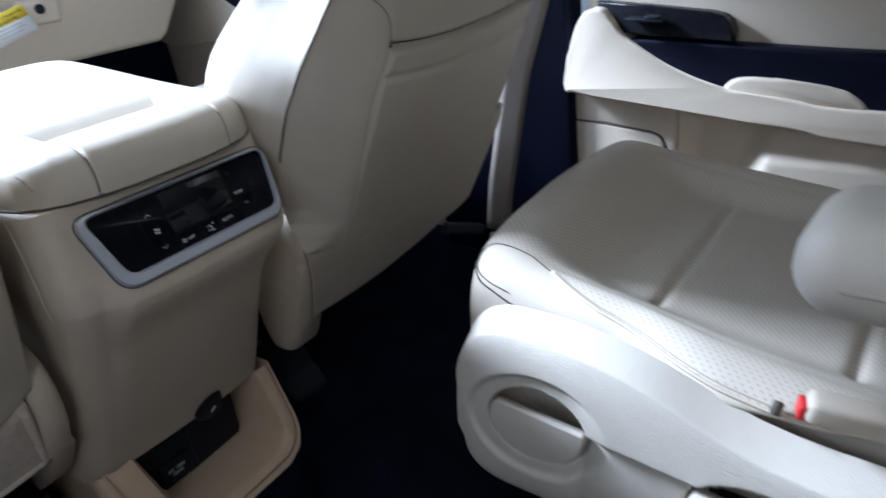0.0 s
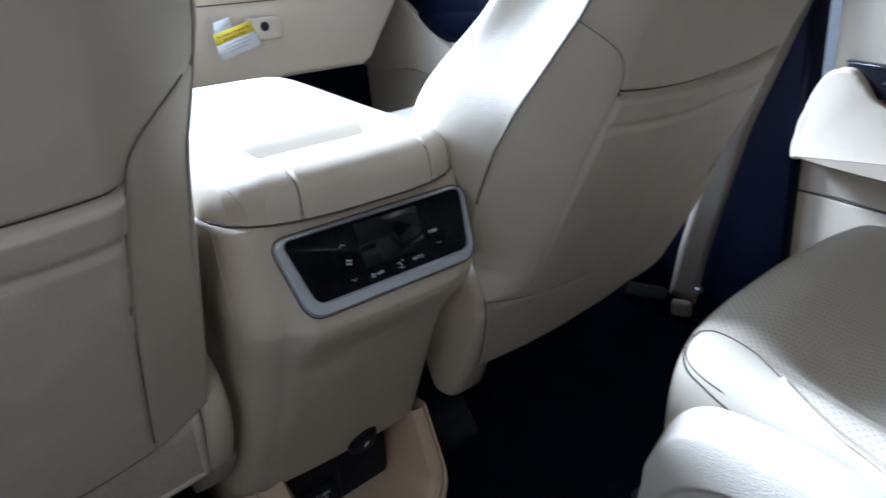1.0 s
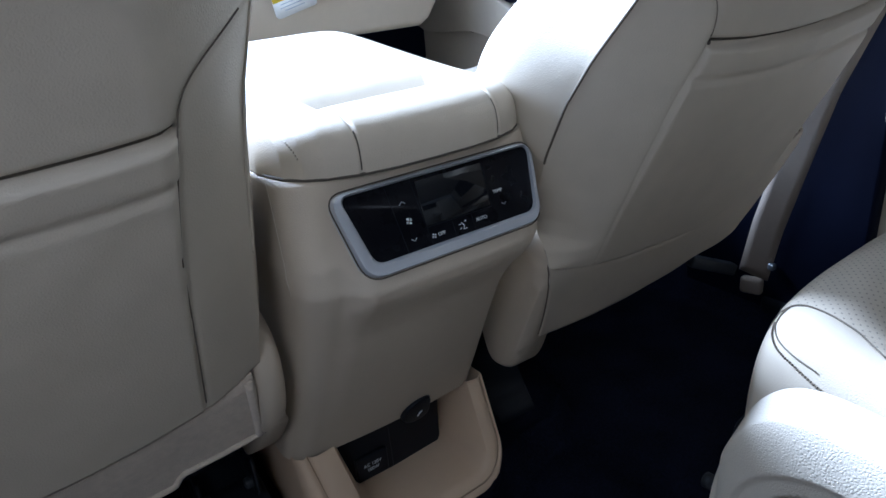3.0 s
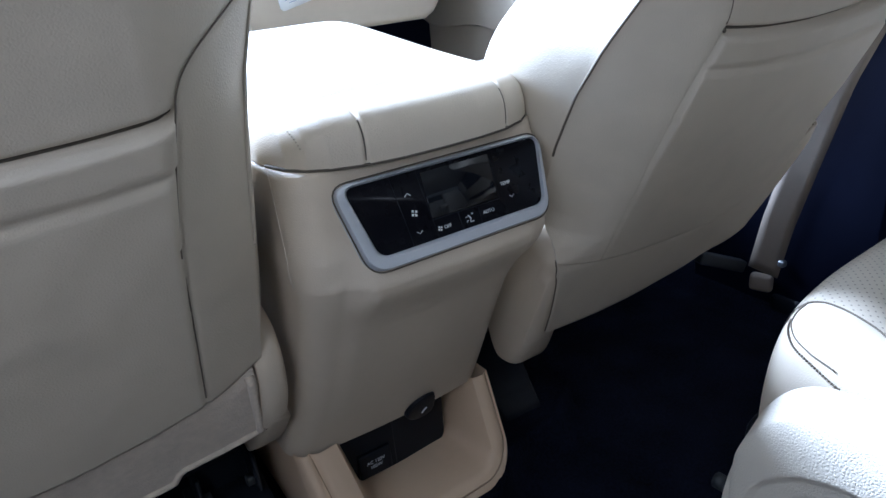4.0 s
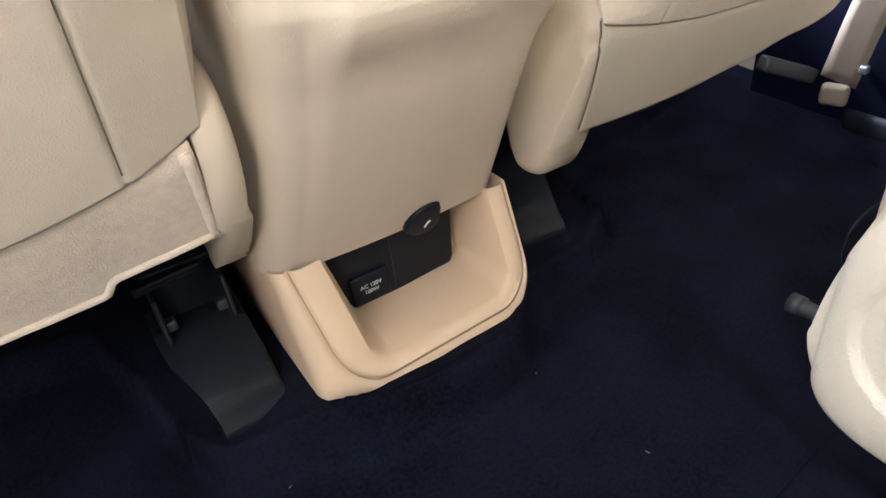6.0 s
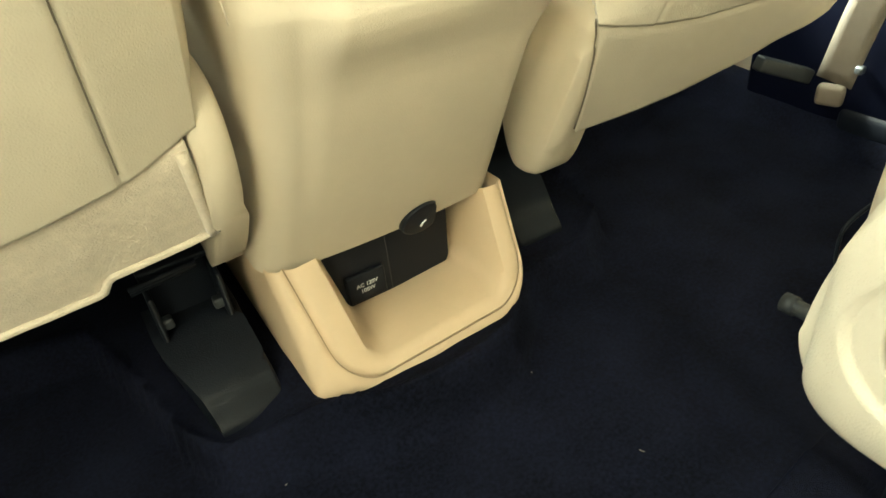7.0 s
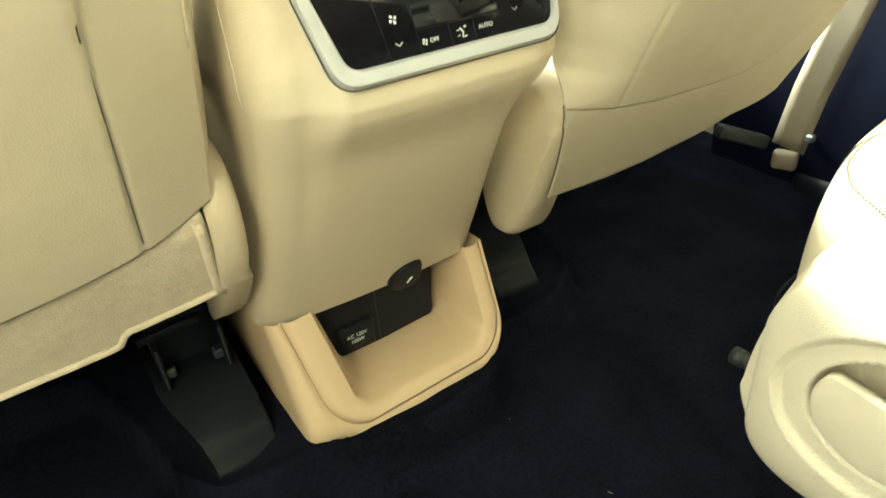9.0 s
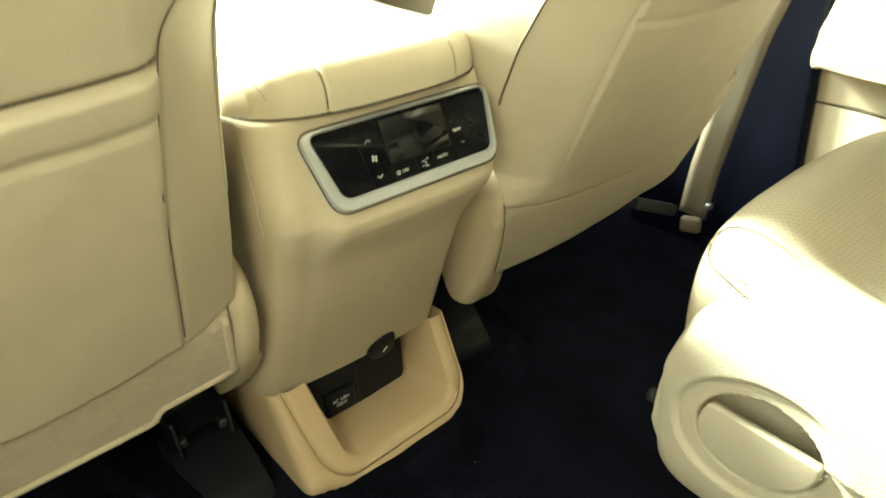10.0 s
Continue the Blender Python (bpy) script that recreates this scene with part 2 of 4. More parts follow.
tagged(part("bulkhead", box(-0.86, 0.86, 1.28, 1.42, -0.02, 0.80, 0.005), NAVY), "dark bulkhead behind the front footwell", "bulkhead", kind="structure")
tagged(part("wall_rear", box(-0.86, 0.86, -1.42, -1.36, -0.02, 0.80, 0.005), SEATHER), "beige trim closing the cabin behind", "wall", kind="structure")
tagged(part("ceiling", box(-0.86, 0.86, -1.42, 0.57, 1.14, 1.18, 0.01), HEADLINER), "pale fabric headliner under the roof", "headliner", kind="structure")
ground_bm = box(-60, 60, -60, 60, -0.42, -0.36)
tagged(part("ground", ground_bm, ASPHALT), "grey asphalt under and round the car", "ground", kind="structure")

# ---- centre console ----
def skew(x, z):
    return x + 0.055 * (z - 0.5)


right_width = curve_at([(0.02, 0.124), (0.17, 0.128), (0.22, 0.122), (0.30, 0.110), (0.35, 0.105), (0.39, 0.108), (0.42, 0.120), (0.44, 0.125), (0.53, 0.127)])
half_width = curve_at([(0.02, 0.128), (0.17, 0.135), (0.30, 0.130), (0.38, 0.134), (0.44, 0.142), (0.53, 0.139)])
back_mid = curve_at([(0.165, 0.114), (0.34, 0.0210), (0.36, 0.0105), (0.375, 0.0005), (0.388, -0.0105), (0.400, -0.0220), (0.411, -0.0305), (0.422, -0.0345), (0.437, -0.0310), (0.506, -0.002), (0.525, 0.006)])
back_edge = curve_at([(0.165, 0.114), (0.36, 0.016), (0.40, -0.008), (0.425, -0.022), (0.45, -0.022), (0.506, -0.002), (0.525, 0.006)])
console = thing("centre_console", "beige moulded car centre console with padded armrest and rear climate panel", "console")


def console_back(x, z):
    inside = 1 - ease(0.080, 0.112, abs(x))
    return inside * back_mid(z) + (1 - inside) * back_edge(z) + 0.5 * x * x


def console_ring(u, v):
    """One turn round the console at a height: along its left side, across the back with rounded corners, along its right side."""
    z = 0.165 + 0.355 * v
    hw, rw, r = half_width(z), right_width(z), 0.030
    if u < 0.12:
        s = u / 0.12
        x, y = -hw, 0.75 - s * (0.75 - console_back(-hw + r, z) - r)
    elif u > 0.88:
        s = (1 - u) / 0.12
        x, y = rw, 0.75 - s * (0.75 - console_back(rw - r, z) - r)
    else:
        s = (u - 0.12) / 0.76
        if s < 0.12:
            k = s / 0.12 * math.pi / 2
            x = -hw + r - r * math.cos(k)
            y = console_back(-hw + r, z) + r - r * math.sin(k)
        elif s > 0.88:
            k = (1 - s) / 0.12 * math.pi / 2
            x = rw - r + r * math.cos(k)
            y = console_back(rw - r, z) + r - r * math.sin(k)
        else:
            x = (-hw + r) + (s - 0.12) / 0.76 * (hw + rw - 2 * r)
            y = console_back(x, z)
    return skew(x, z), y, z


v, f = sheet(console_ring, 150, 110)
f.append(tuple(range(109 * 150, 110 * 150)))
solid("body", v, f, PLASTIC, console)


# lower part: the open tray
def tray_front(z):
    return 0.114 - 0.52 * (0.165 - z)


def rounded_u(left, right, low, high, r, n=10, far=None):
    q = far or r
    pts = [(left, high)]
    pts += [(left + r - r * math.cos(k), low + r - r * math.sin(k)) for k in np.linspace(0, math.pi / 2, n)]
    pts += [(right - q + q * math.sin(k), low + q - q * math.cos(k)) for k in np.linspace(0, math.pi / 2, n)]
    return pts + [(right, high)]


def tray_shell():
    """The U-shaped rim, its outer cheek and the bowl, as rings from the cheek inwards."""
    n = 14
    rings = []

    def ring(left, right, low, r, depth, taper=0.15, high=0.172):
        out = []
        for a, z in rounded_u(left, right, low, high, r, n, 0.056 if r < 0.045 and low < 0.03 else r):
            k = (a - left) / (right - left)
            out.append((a + (taper * (1 - k) - 0.10 * k) * (high - z), tray_front(z) + depth, max(z, 0.043 * float(ease(0.0, 0.09, a)) if low < 0.04 else 0.0) + (0.011 * float(ease(0.0, 0.10, a)) if z < 0.12 else 0.011 * float(ease(0.0, 0.10, a)) * (0.172 - z) / 0.052)))
        rings.append(out)

    ring(-0.150, 0.1165, 0.004, 0.030, 0.62, 0.0)
    ring(-0.150, 0.1165, 0.004, 0.030, 0.10, 0.0)
    ring(-0.149, 0.1165, 0.012, 0.034, 0.020, 0.01)
    ring(-0.147, 0.1165, 0.026, 0.040, 0.004, 0.03)
    ring(-0.141, 0.1165, 0.041, 0.046, -0.002, 0.08)
    ring(-0.1375, 0.115, 0.046, 0.044, -0.003, 0.12)
    ring(-0.1340, 0.1125, 0.0505, 0.042, 0.0005)
    ring(-0.1310, 0.111, 0.0525, 0.042, -0.004)
    ring(-0.124, 0.107, 0.056, 0.038, -0.007)
    ring(-0.112, 0.098, 0.060, 0.032, -0.006)
    ring(-0.1020, 0.0912, 0.0635, 0.024, -0.0045)
    ring(-0.0990, 0.0890, 0.0655, 0.022, 0.0030)
    ring(-0.092, 0.086, 0.067, 0.016, 0.045)
    ring(-0.082, 0.083, 0.066, 0.012, 0.095)
    m = len(rings[0])
    verts = [p for r in rings for p in r]
    faces = [(j * m + i, j * m + i + 1, (j + 1) * m + i + 1, (j + 1) * m + i) for j in range(len(rings) - 1) for i in range(m - 1)]
    last = (len(rings) - 1) * m
    faces.append(tuple(range(last, last + m)))
    return verts, faces, rings[6]


v, f, groove = tray_shell()
bowl = sharpen(solid("tray", v, f, TAN, console, "open tan storage tray with rounded rim"), 48)
part("rim_joint", tube([(a, y - 0.0020, z) for a, y, z in groove], 0.0005, 5), JOINT, bowl)
plate = part("socket_plate", slab([(-0.080, 0.0685), (0.044, 0.0685), (0.052, 0.070), (0.058, 0.075), (0.061, 0.082), (0.066, 0.20), (-0.108, 0.20)], lambda a, b, c: (a, 0.158 - c, b), 0.012, 0.002), SOFT_BLACK, console, "black plate with power sockets")
part("outlet_cover", turned(box(-0.023, 0.023, -0.003, 0.004, -0.018, 0.018, 0.0025), Matrix.Translation((-0.046, 0.144, 0.092))), SOFT_BLACK, plate, "hinged black socket cover")
part("plate_joint", box(-0.0155, -0.0145, 0.1455, 0.150, 0.07, 0.145), INK, plate)
writing("print", "AC 120V", pose(-0.046, 0.1405, 0.0955, 90), 0.0068, PRINT, plate)
writing("print", "100W", pose(-0.046, 0.1405, 0.0880, 90), 0.0068, PRINT, plate)
cap_outline = [(min(0.015, 0.023 * math.cos(k) - 0.002 * math.sin(k)), 0.019 * math.sin(k) + 0.004 * math.cos(k)) for k in np.linspace(0, 2 * math.pi, 32, endpoint=False)] 
cap = part("power_socket_cap", slab(cap_outline, lambda a, b, c: (0.011 + a, 0.116 - c - 0.35 * b, 0.173 + b), 0.014, 0.003), SOFT_BLACK, console, "round black flap of a power socket")
part("cap_mark", tube([(0.008, 0.1035, 0.165), (0.011, 0.1025, 0.169), (0.014, 0.1010, 0.172)], 0.0010, 6), PRINT, cap)


# armrest pad
pad_back = curve_at([(0.0, -0.012), (0.04, -0.011), (0.072, -0.006), (0.10, 0.006), (0.115, 0.018), (0.127, 0.036), (0.137, 0.075)])


def armrest(u, v):
    a, b = 2 * u - 1, 2 * v - 1
    a, b = math.sin(a * math.pi / 2), math.sin(b * math.pi / 2)
    x = 0.137 * a
    y0 = pad_back(abs(x)) if abs(x) < 0.137 else 0.075
    y = y0 + (0.440 - y0) * (b + 1) / 2
    swell = max(0.0, 1 - abs(a) ** 6) ** (1 / 3.2) * max(0.0, 1 - abs(b) ** (9 if b > 0 else 12)) ** (1 / 2.6)
    top = 0.570 + 0.042 * ease(0.0, 0.5, y)
    z = 0.522 + (top - 0.522) * swell
    # finger recess, with a steep rear wall and a long slope ahead
    if swell > 0.9:
        lane = ease(-0.082, -0.080, x) * (1 - ease(0.0425 + 0.35 * (y - 0.05), 0.0445 + 0.35 * (y - 0.05), x))
        z -= 0.020 * lane * ease(0.053, 0.056, y) * (1 - ease(0.056, 0.118, y))
    # seams between the middle and the side panels
    for s in (-0.072, 0.074):
        dent = math.exp(-(((x - s) / 0.0015) ** 2)) * (1 - ease(0.02, 0.045, y))
        z -= 0.003 * dent * swell
        y += 0.003 * dent * (1 - swell)
    return skew(x, z), y, z


v, f = sheet(armrest, 300, 220)
pad = solid("armrest", v, f, LEATHER, console, "padded beige leather armrest lid")
for s in (-0.072, 0.074):
    u = 0.5 + math.asin(s / 0.137) / math.pi
    part("seam", tube([armrest(u, k) for k in np.linspace(0.004, 0.105, 24)], 0.0009, 6), SEAM, pad)
for k in range(1, 8):
    u = 0.5 + math.asin((-0.1165 - 0.0006 * k) / 0.137) / math.pi
    p, q = Vector(armrest(u, 0.030 + 0.010 * k)), Vector(armrest(u, 0.0355 + 0.010 * k))
    part("stitch", tube([p + Vector((-0.0002, -0.0003, 0.0004)), q + Vector((-0.0002, -0.0003, 0.0004))], 0.0007, 6), THREAD, pad)
part("lid_joint", tube([(skew(x, 0.522), pad_back(abs(x)) + 0.001, 0.5215) for x in np.linspace(-0.134, 0.134, 41)], 0.0016, 6), SEAM, console)
# side joint, in paler trim to paint the highlight that runs along it
part("side_joint_highlight", tube([console_ring(0.119, k) for k in np.linspace(0.72, 1.0, 20)], 0.0006, 5), TRIM, console)

# climate panel: silver bezel, black face, display and keys on the leaning back
PANEL = Matrix.Translation((0.003, -0.0175, 0.472)) @ Euler((radians(90 - 24), 0, 0)).to_matrix().to_4x4()


def on_panel(a, b, c):
    return tuple(PANEL @ Vector((a, b, c)))


def trapeze(top, low, up, down, r, aside=0.0, n=7):
    """A rounded trapeze, wider above."""
    pts = [(aside - low, -down), (aside + low, -down), (aside + top, up), (aside - top, up)]
    out = []
    for i, p in enumerate(pts):
        p, a, b = Vector(p), Vector(pts[i - 1]), Vector(pts[(i + 1) % 4])
        s, e = p + (a - p).normalized() * r, p + (b - p).normalized() * r
        for t in np.linspace(0, 1, n):
            out.append(tuple((1 - t) ** 2 * s + 2 * t * (1 - t) * p + t * t * e))
    return out


FACE = (0.1025, 0.0885, 0.0365, 0.0260, 0.010, 0.0032)
bezel_rings = [(trapeze(0.1105, 0.0965, 0.0405, 0.0378, 0.018), -0.020), (trapeze(0.1105, 0.0965, 0.0405, 0.0378, 0.018), 0.002), (trapeze(0.1092, 0.0952, 0.0392, 0.0365, 0.017), 0.0045),
               (trapeze(0.1040, 0.0900, 0.0378, 0.0285, 0.012, 0.002), 0.0052), (trapeze(*FACE), 0.0025), (trapeze(0.1020, 0.0880, 0.0362, 0.0257, 0.010, 0.0032), -0.004)]
m = len(bezel_rings[0][0])
v = [on_panel(a, b, c) for ring, c in bezel_rings for a, b in ring]
f = [(j * m + i, j * m + (i + 1) % m, (j + 1) * m + (i + 1) % m, (j + 1) * m + i) for j in range(5) for i in range(m)]
groove = trapeze(0.1116, 0.0976, 0.0416, 0.0389, 0.018)
part("bezel_joint", tube([on_panel(a, b, 0.0005) for a, b in groove + groove[:1]], 0.0007, 5), SEAM, console)
panel = sharpen(solid("climate_panel_bezel", v, f, SILVER, console, "satin silver bezel"), 50)
face = part("panel_face", slab(trapeze(*FACE), on_panel, 0.0012, 0), BLACK, console, "black glossy climate control panel")
screen_bm = slab([(-0.028, -0.0085), (0.044, -0.0085), (0.047, 0.0330), (-0.026, 0.0330)], lambda a, b, c: on_panel(a, b, 0.0012 + c), 0.0012, 0.0004, 1)
part("display", screen_bm, GLASS_BLACK, face, "dark glass display")


def print_at(text, a, b, size):
    writing("print", text, PANEL @ pose(a, b, 0.0026), size, PRINT, face)


print_at("TEMP", 0.0560, 0.0025, 0.0046)
print_at("AUTO", 0.0298, -0.0172, 0.0046)
print_at("OFF", -0.0155, -0.0185, 0.0044)


def fan_mark(a, b, r):
    for k in range(4):
        c = k * math.pi / 2 + 0.4
        part("fan_mark", slab([(a + r * s * math.cos(c + d), b + r * s * math.sin(c + d)) for s, d in ((0.15, 0), (0.75, -0.5), (1.0, 0.1), (0.8, 0.55))], lambda p, q, w: on_panel(p, q, 0.0022 + w), 0.0004, 0), PRINT, face)


fan_mark(-0.0430, 0.0008, 0.0036)
fan_mark(-0.0235, -0.0185, 0.0026)


def stroke(points, r=0.0005):
    part("key_mark", tube([on_panel(a, b, 0.0028) for a, b in points], r, 5), PRINT, face)


stroke([(-0.0475, 0.0165), (-0.0445, 0.0190), (-0.0415, 0.0165)], 0.0004)
stroke([(-0.0465, -0.0150), (-0.0437, -0.0172), (-0.0409, -0.0150)], 0.0004)
stroke([(0.0565, -0.0095), (0.0590, -0.0115), (0.0615, -0.0095)], 0.0003)
stroke([(0.0070, -0.0150), (0.0092, -0.0180), (0.0078, -0.0212), (0.0114, -0.0212)], 0.0006)
stroke([(0.0110, -0.0145), (0.0124, -0.0145)], 0.0008)
stroke([(0.0040, -0.0162), (0.0062, -0.0162)], 0.0004)
stroke([(0.0040, -0.0206), (0.0060, -0.0195)], 0.0004)
for pts in (((-0.0560, 0.036), (-0.0520, -0.0255)), ((-0.0300, 0.036), (-0.0265, -0.0255)), ((0.0490, 0.036), (0.0455, -0.0095)), ((0.0455, -0.0095), (-0.0280, -0.0095)), ((-0.0010, -0.0095), (-0.0005, -0.0255)), ((0.0210, -0.0095), (0.0205, -0.0255))):
    part("key_joint", tube([on_panel(a, b, 0.0012) for a, b in pts], 0.00045, 5), SOFT_BLACK, face)


# ---- front seats ----
valance = curve_at([(-0.20, -0.023), (-0.123, -0.016), (-0.047, -0.010), (0.048, 0.003), (0.10, 0.011), (0.15, 0.014), (0.22, 0.018)])

# side and front of a backrest from its piping to its middle: shares of (half width, swell, piping depth, metres of depth)
BOLSTER = np.array(smooth_line([(1, 0, 1, 0), (1, 0.009, 0.8, 0.035), (1, 0.018, 0.3, 0.100), (1, 0.018, 0, 0.150), (0.97, 0.006, 0, 0.190), (0.86, 0, 0, 0.205), (0.68, 0, 0, 0.185), (0.48, 0, 0, 0.145), (0.24, 0, 0, 0.128), (0, 0, 0, 0.125)], 8))


def front_seat(side, origin, recline, felt, slid, width, edge_depth, seam_v, rail, pocket, label):
    """A front seat seen from behind. side: +1 right, -1 left. Its inner edge is towards the console. x runs outwards from the middle."""
    seat = thing("front_seat", label, "car seat", "front seats")
    frame_m = Matrix.Translation(origin) @ Euler((radians(recline), 0, 0)).to_matrix().to_4x4()
    half, deep = 0.209, 0.125

    def mouth(x):
        return pocket + (0.25 if felt else 0.45) * x * x + (0.0 if felt else 0.03 * x - 0.008)

    def relief(x, v):
        """How far the back is pushed in (+): seams, the pocket's mouth and fold, soft creases."""
        r, d = rail(v), 0.0
        lean = (rail(v + 0.004) - rail(v - 0.004)) / 0.008
        off = (abs(x) - r) / math.sqrt(1 + lean * lean)
        d += (0.0020 if felt or v > pocket - 0.03 else 0.0012) * math.exp(-((off / 0.0026) ** 2))
        if abs(x) < r:
            m = mouth(x)
            d += 0.009 * math.exp(-(((v - m) / 0.0035) ** 2)) - 0.005 * ease(0.16, pocket - 0.06, v) * (1 - ease(m - 0.006, m, v))
            d += 0.0026 * math.exp(-(((v - m + 0.036) / 0.005) ** 2))
        d += 0.0022 * noise.noise((x * 9 + side * 5, v * 8, 1.7)) + 0.0008 * noise.noise((x * 30, v * 26 + side, 4.1))
        return d * (1 - ease(0.52, 0.60, v))

    def edge(x, v):
        """Depth of the piping; the right seat's outer corner is fuller low down."""
        return edge_depth(v) * (1 - 0.6 * (1 - ease(0.24, 0.40, v)) if x > 0 and not felt else 1)

    def back_y(x, v):
        """The shell's depth: nearly flat between the seams, then falling away in a bolster to the piping."""
        w = width(v)
        e = min(1.0, abs(x) / w)
        return edge(x, v) * max(0.0, (abs(x) - 0.150) / (w - 0.150)) ** 1.5 - 0.012 * (1 - e * e)

    def ring(u, w):
        m, s = (2 * u, 1) if u < 0.5 else (2 - 2 * u, -1)
        if m < 0.35:
            k = (1 - m / 0.35) * (len(BOLSTER) - 1)
            i = min(int(k), len(BOLSTER) - 2)
            a, swell, b, c = BOLSTER[i] + (BOLSTER[i + 1] - BOLSTER[i]) * (k - i)
        else:
            a, swell, b, c = 1 - ((m - 0.35) / 0.65) ** 1.6, 0, None, 0
        v0 = seam_v(half * a * s)
        v = v0 + (0.66 - v0) * w
        if b is None:
            px = width(v) * a
            py = back_y(s * px, v) + relief(s * px, v)
        else:
            px = width(v) * a + swell * ((1.4 - ease(0.30, 0.42, v)) * ease(0.08, 0.16, v) if felt else 2.4 * ease(0.15, 0.26, v) - 1.4 - 2.2 * ease(0.28, 0.46, v)) - (0.0 if felt else 0.03 * (1 - b) * a * (1 - ease(0.14, 0.24, v)))
            py = b * edge(s, v) + c * (1.0 if felt else 1 - 0.30 * ease(0.27, 0.46, v))
        thin = 1 - 0.6 * ease(0.60, 0.66, v) ** 2
        return tuple(frame_m @ Vector((side * s * px, 0.06 + (py - 0.06) * thin, v)))

    v_, f_ = sheet(ring, 380, 230, closed=True)
    top = len(v_) - 380
    f_.append(tuple(range(top, top + 380)))
    f_.append(tuple(range(379, -1, -1)))
    back = solid("backrest", v_, f_, SEATHER, seat)

    def on_back(x, v, sunk=0.0):
        return tuple(frame_m @ Vector((side * x, back_y(x, v) + relief(x, v) + sunk, v)))

    part("pocket_mouth", tube([on_back(x, mouth(x), -0.0015) for x in np.linspace(-0.165 if felt else -0.148, 0.165 if felt else 0.142, 37)], 0.0016, 6), SEAM, back, "dark slit of the map pocket")
    for s in (-1, 1):
        part("side_seam", tube([on_back(s * rail(k), k, -0.0015 if felt else 0.0) for k in np.linspace(0.115 if felt else 0.405, 0.438 if felt else 0.466, 120)], 0.0006, 5), FINE, back)
        rim = [tuple(frame_m @ Vector((side * s * (width(k) + 0.0004), edge(s, k) - 0.0004, k))) for k in np.linspace(0.24, 0.60, 50)]
        part("piping", tube(rim, 0.0013, 6), SEATHER if felt else FINE, back)

    # the skirt under the back panel
    step = -0.117

    def skirt_low(x):
        if felt:
            return 0.007 - 0.016 * ease(step - 0.006, step + 0.004, x)
        return valance(x)

    def skirt(u, w):
        x0 = -0.200 - 0.008 * w if felt else -0.219 + 0.038 * w**0.8
        x = x0 + ((0.200 if felt else 0.213) - x0) * u
        hi, lo = seam_v(x) + (0.012 * ease(-0.20, -0.14, x) - 0.003 if felt else 0.006 * ease(-0.215, -0.17, x)), skirt_low(x)
        e, n = min(1.0, abs(x) / half), 8.0
        v = hi + (lo - hi) * w
        y = deep / 2 * (1 - (1 - e**n) ** (1 / n)) * (0.10 if x > 0 else 0.04) - 0.010 * (1 - e * e) + 0.003 + 0.003 * w * w
        y += 0.0022 * noise.noise((x * 14, v * 14, 3.3 + side)) * w + 0.004 * (1 - ease(0.0, 0.14, w)) 
        y += (0.0005 if felt else 0.0) * noise.noise((x * 70, v * 70, 1.3))
        return tuple(frame_m @ Vector((side * x, y, v)))

    v_, f_ = sheet(skirt, 150, 40)
    cloth = solid("skirt", v_, f_, FELT if felt else SEATHER, seat, "fuzzy beige felt skirt" if felt else "beige skirt panel")
    thick = cloth.modifiers.new("thickness", "SOLIDIFY")
    thick.thickness, thick.offset = (0.006, -1) if felt else (0.003, -1)
    proud = frame_m.to_3x3() @ Vector((0, -0.0008 if felt else 0.0, 0))
    part("hem", tube([Vector(skirt(u, 0.97 if felt else 0.985)) + proud for u in np.linspace(0, 1, 80)], 0.0034 if felt else 0.002, 8), FELT if felt else SEATHER, cloth)
    if felt:
        part("hem", tube([Vector(skirt(0.014, w)) + proud for w in np.linspace(0.05, 0.98, 14)], 0.0044, 8), FELT, cloth)
    else:
        part("welt", tube([skirt(u, 0.02) for u in np.linspace(0, 1, 50)], 0.0009, 6), SEAM, cloth)
        part("edge_joint", tube([tuple(Vector(skirt(0.0, w)) + Vector((-0.0008, -0.0008, 0))) for w in np.linspace(0.03, 0.98, 14)], 0.0009, 6), FINE, cloth)
        part("flap", slab([(0.095, 0.06), (0.105, 0.000), (0.150, -0.030), (0.168, -0.022), (0.235, 0.026), (0.24, 0.09)], lambda a, b, c: tuple(frame_m @ Vector((a, 0.045 - c, b))), 0.006, 0.002), PLASTIC, cloth)
        part("clip", tube([skirt(u, 1.02) for u in np.linspace(0.19, 0.24, 6)], 0.003, 6), SOFT_BLACK, cloth)

    # recliner cover on the inner side
    ox, oy, oz = origin
    shift, lift = oy - 0.060, oz - 0.240
    if felt:
        outline = smooth_loop([(0.125, 0.394), (0.085, 0.393), (0.057, 0.377), (0.044, 0.350), (0.046, 0.317), (0.060, 0.282), (0.088, 0.246), (0.122, 0.210), (0.160, 0.176), (0.195, 0.160), (0.225, 0.20), (0.222, 0.30), (0.180, 0.375)], 6)
        x_in = -0.1850
    else:
        outline = smooth_loop([(0.022, 0.342), (0.034, 0.306), (0.051, 0.270), (0.071, 0.229), (0.093, 0.182), (0.116, 0.160), (0.148, 0.164), (0.166, 0.210), (0.162, 0.280), (0.142, 0.340), (0.104, 0.370), (0.067, 0.374), (0.036, 0.362)], 6)
        x_in = 0.2000

    part("recliner_cover", slab(outline, lambda a, b, c: (x_in - side * c, a, b), 0.029 if felt else 0.050, 0.013 if felt else 0.019, 5), PLASTIC, seat, "smooth beige recliner cover")

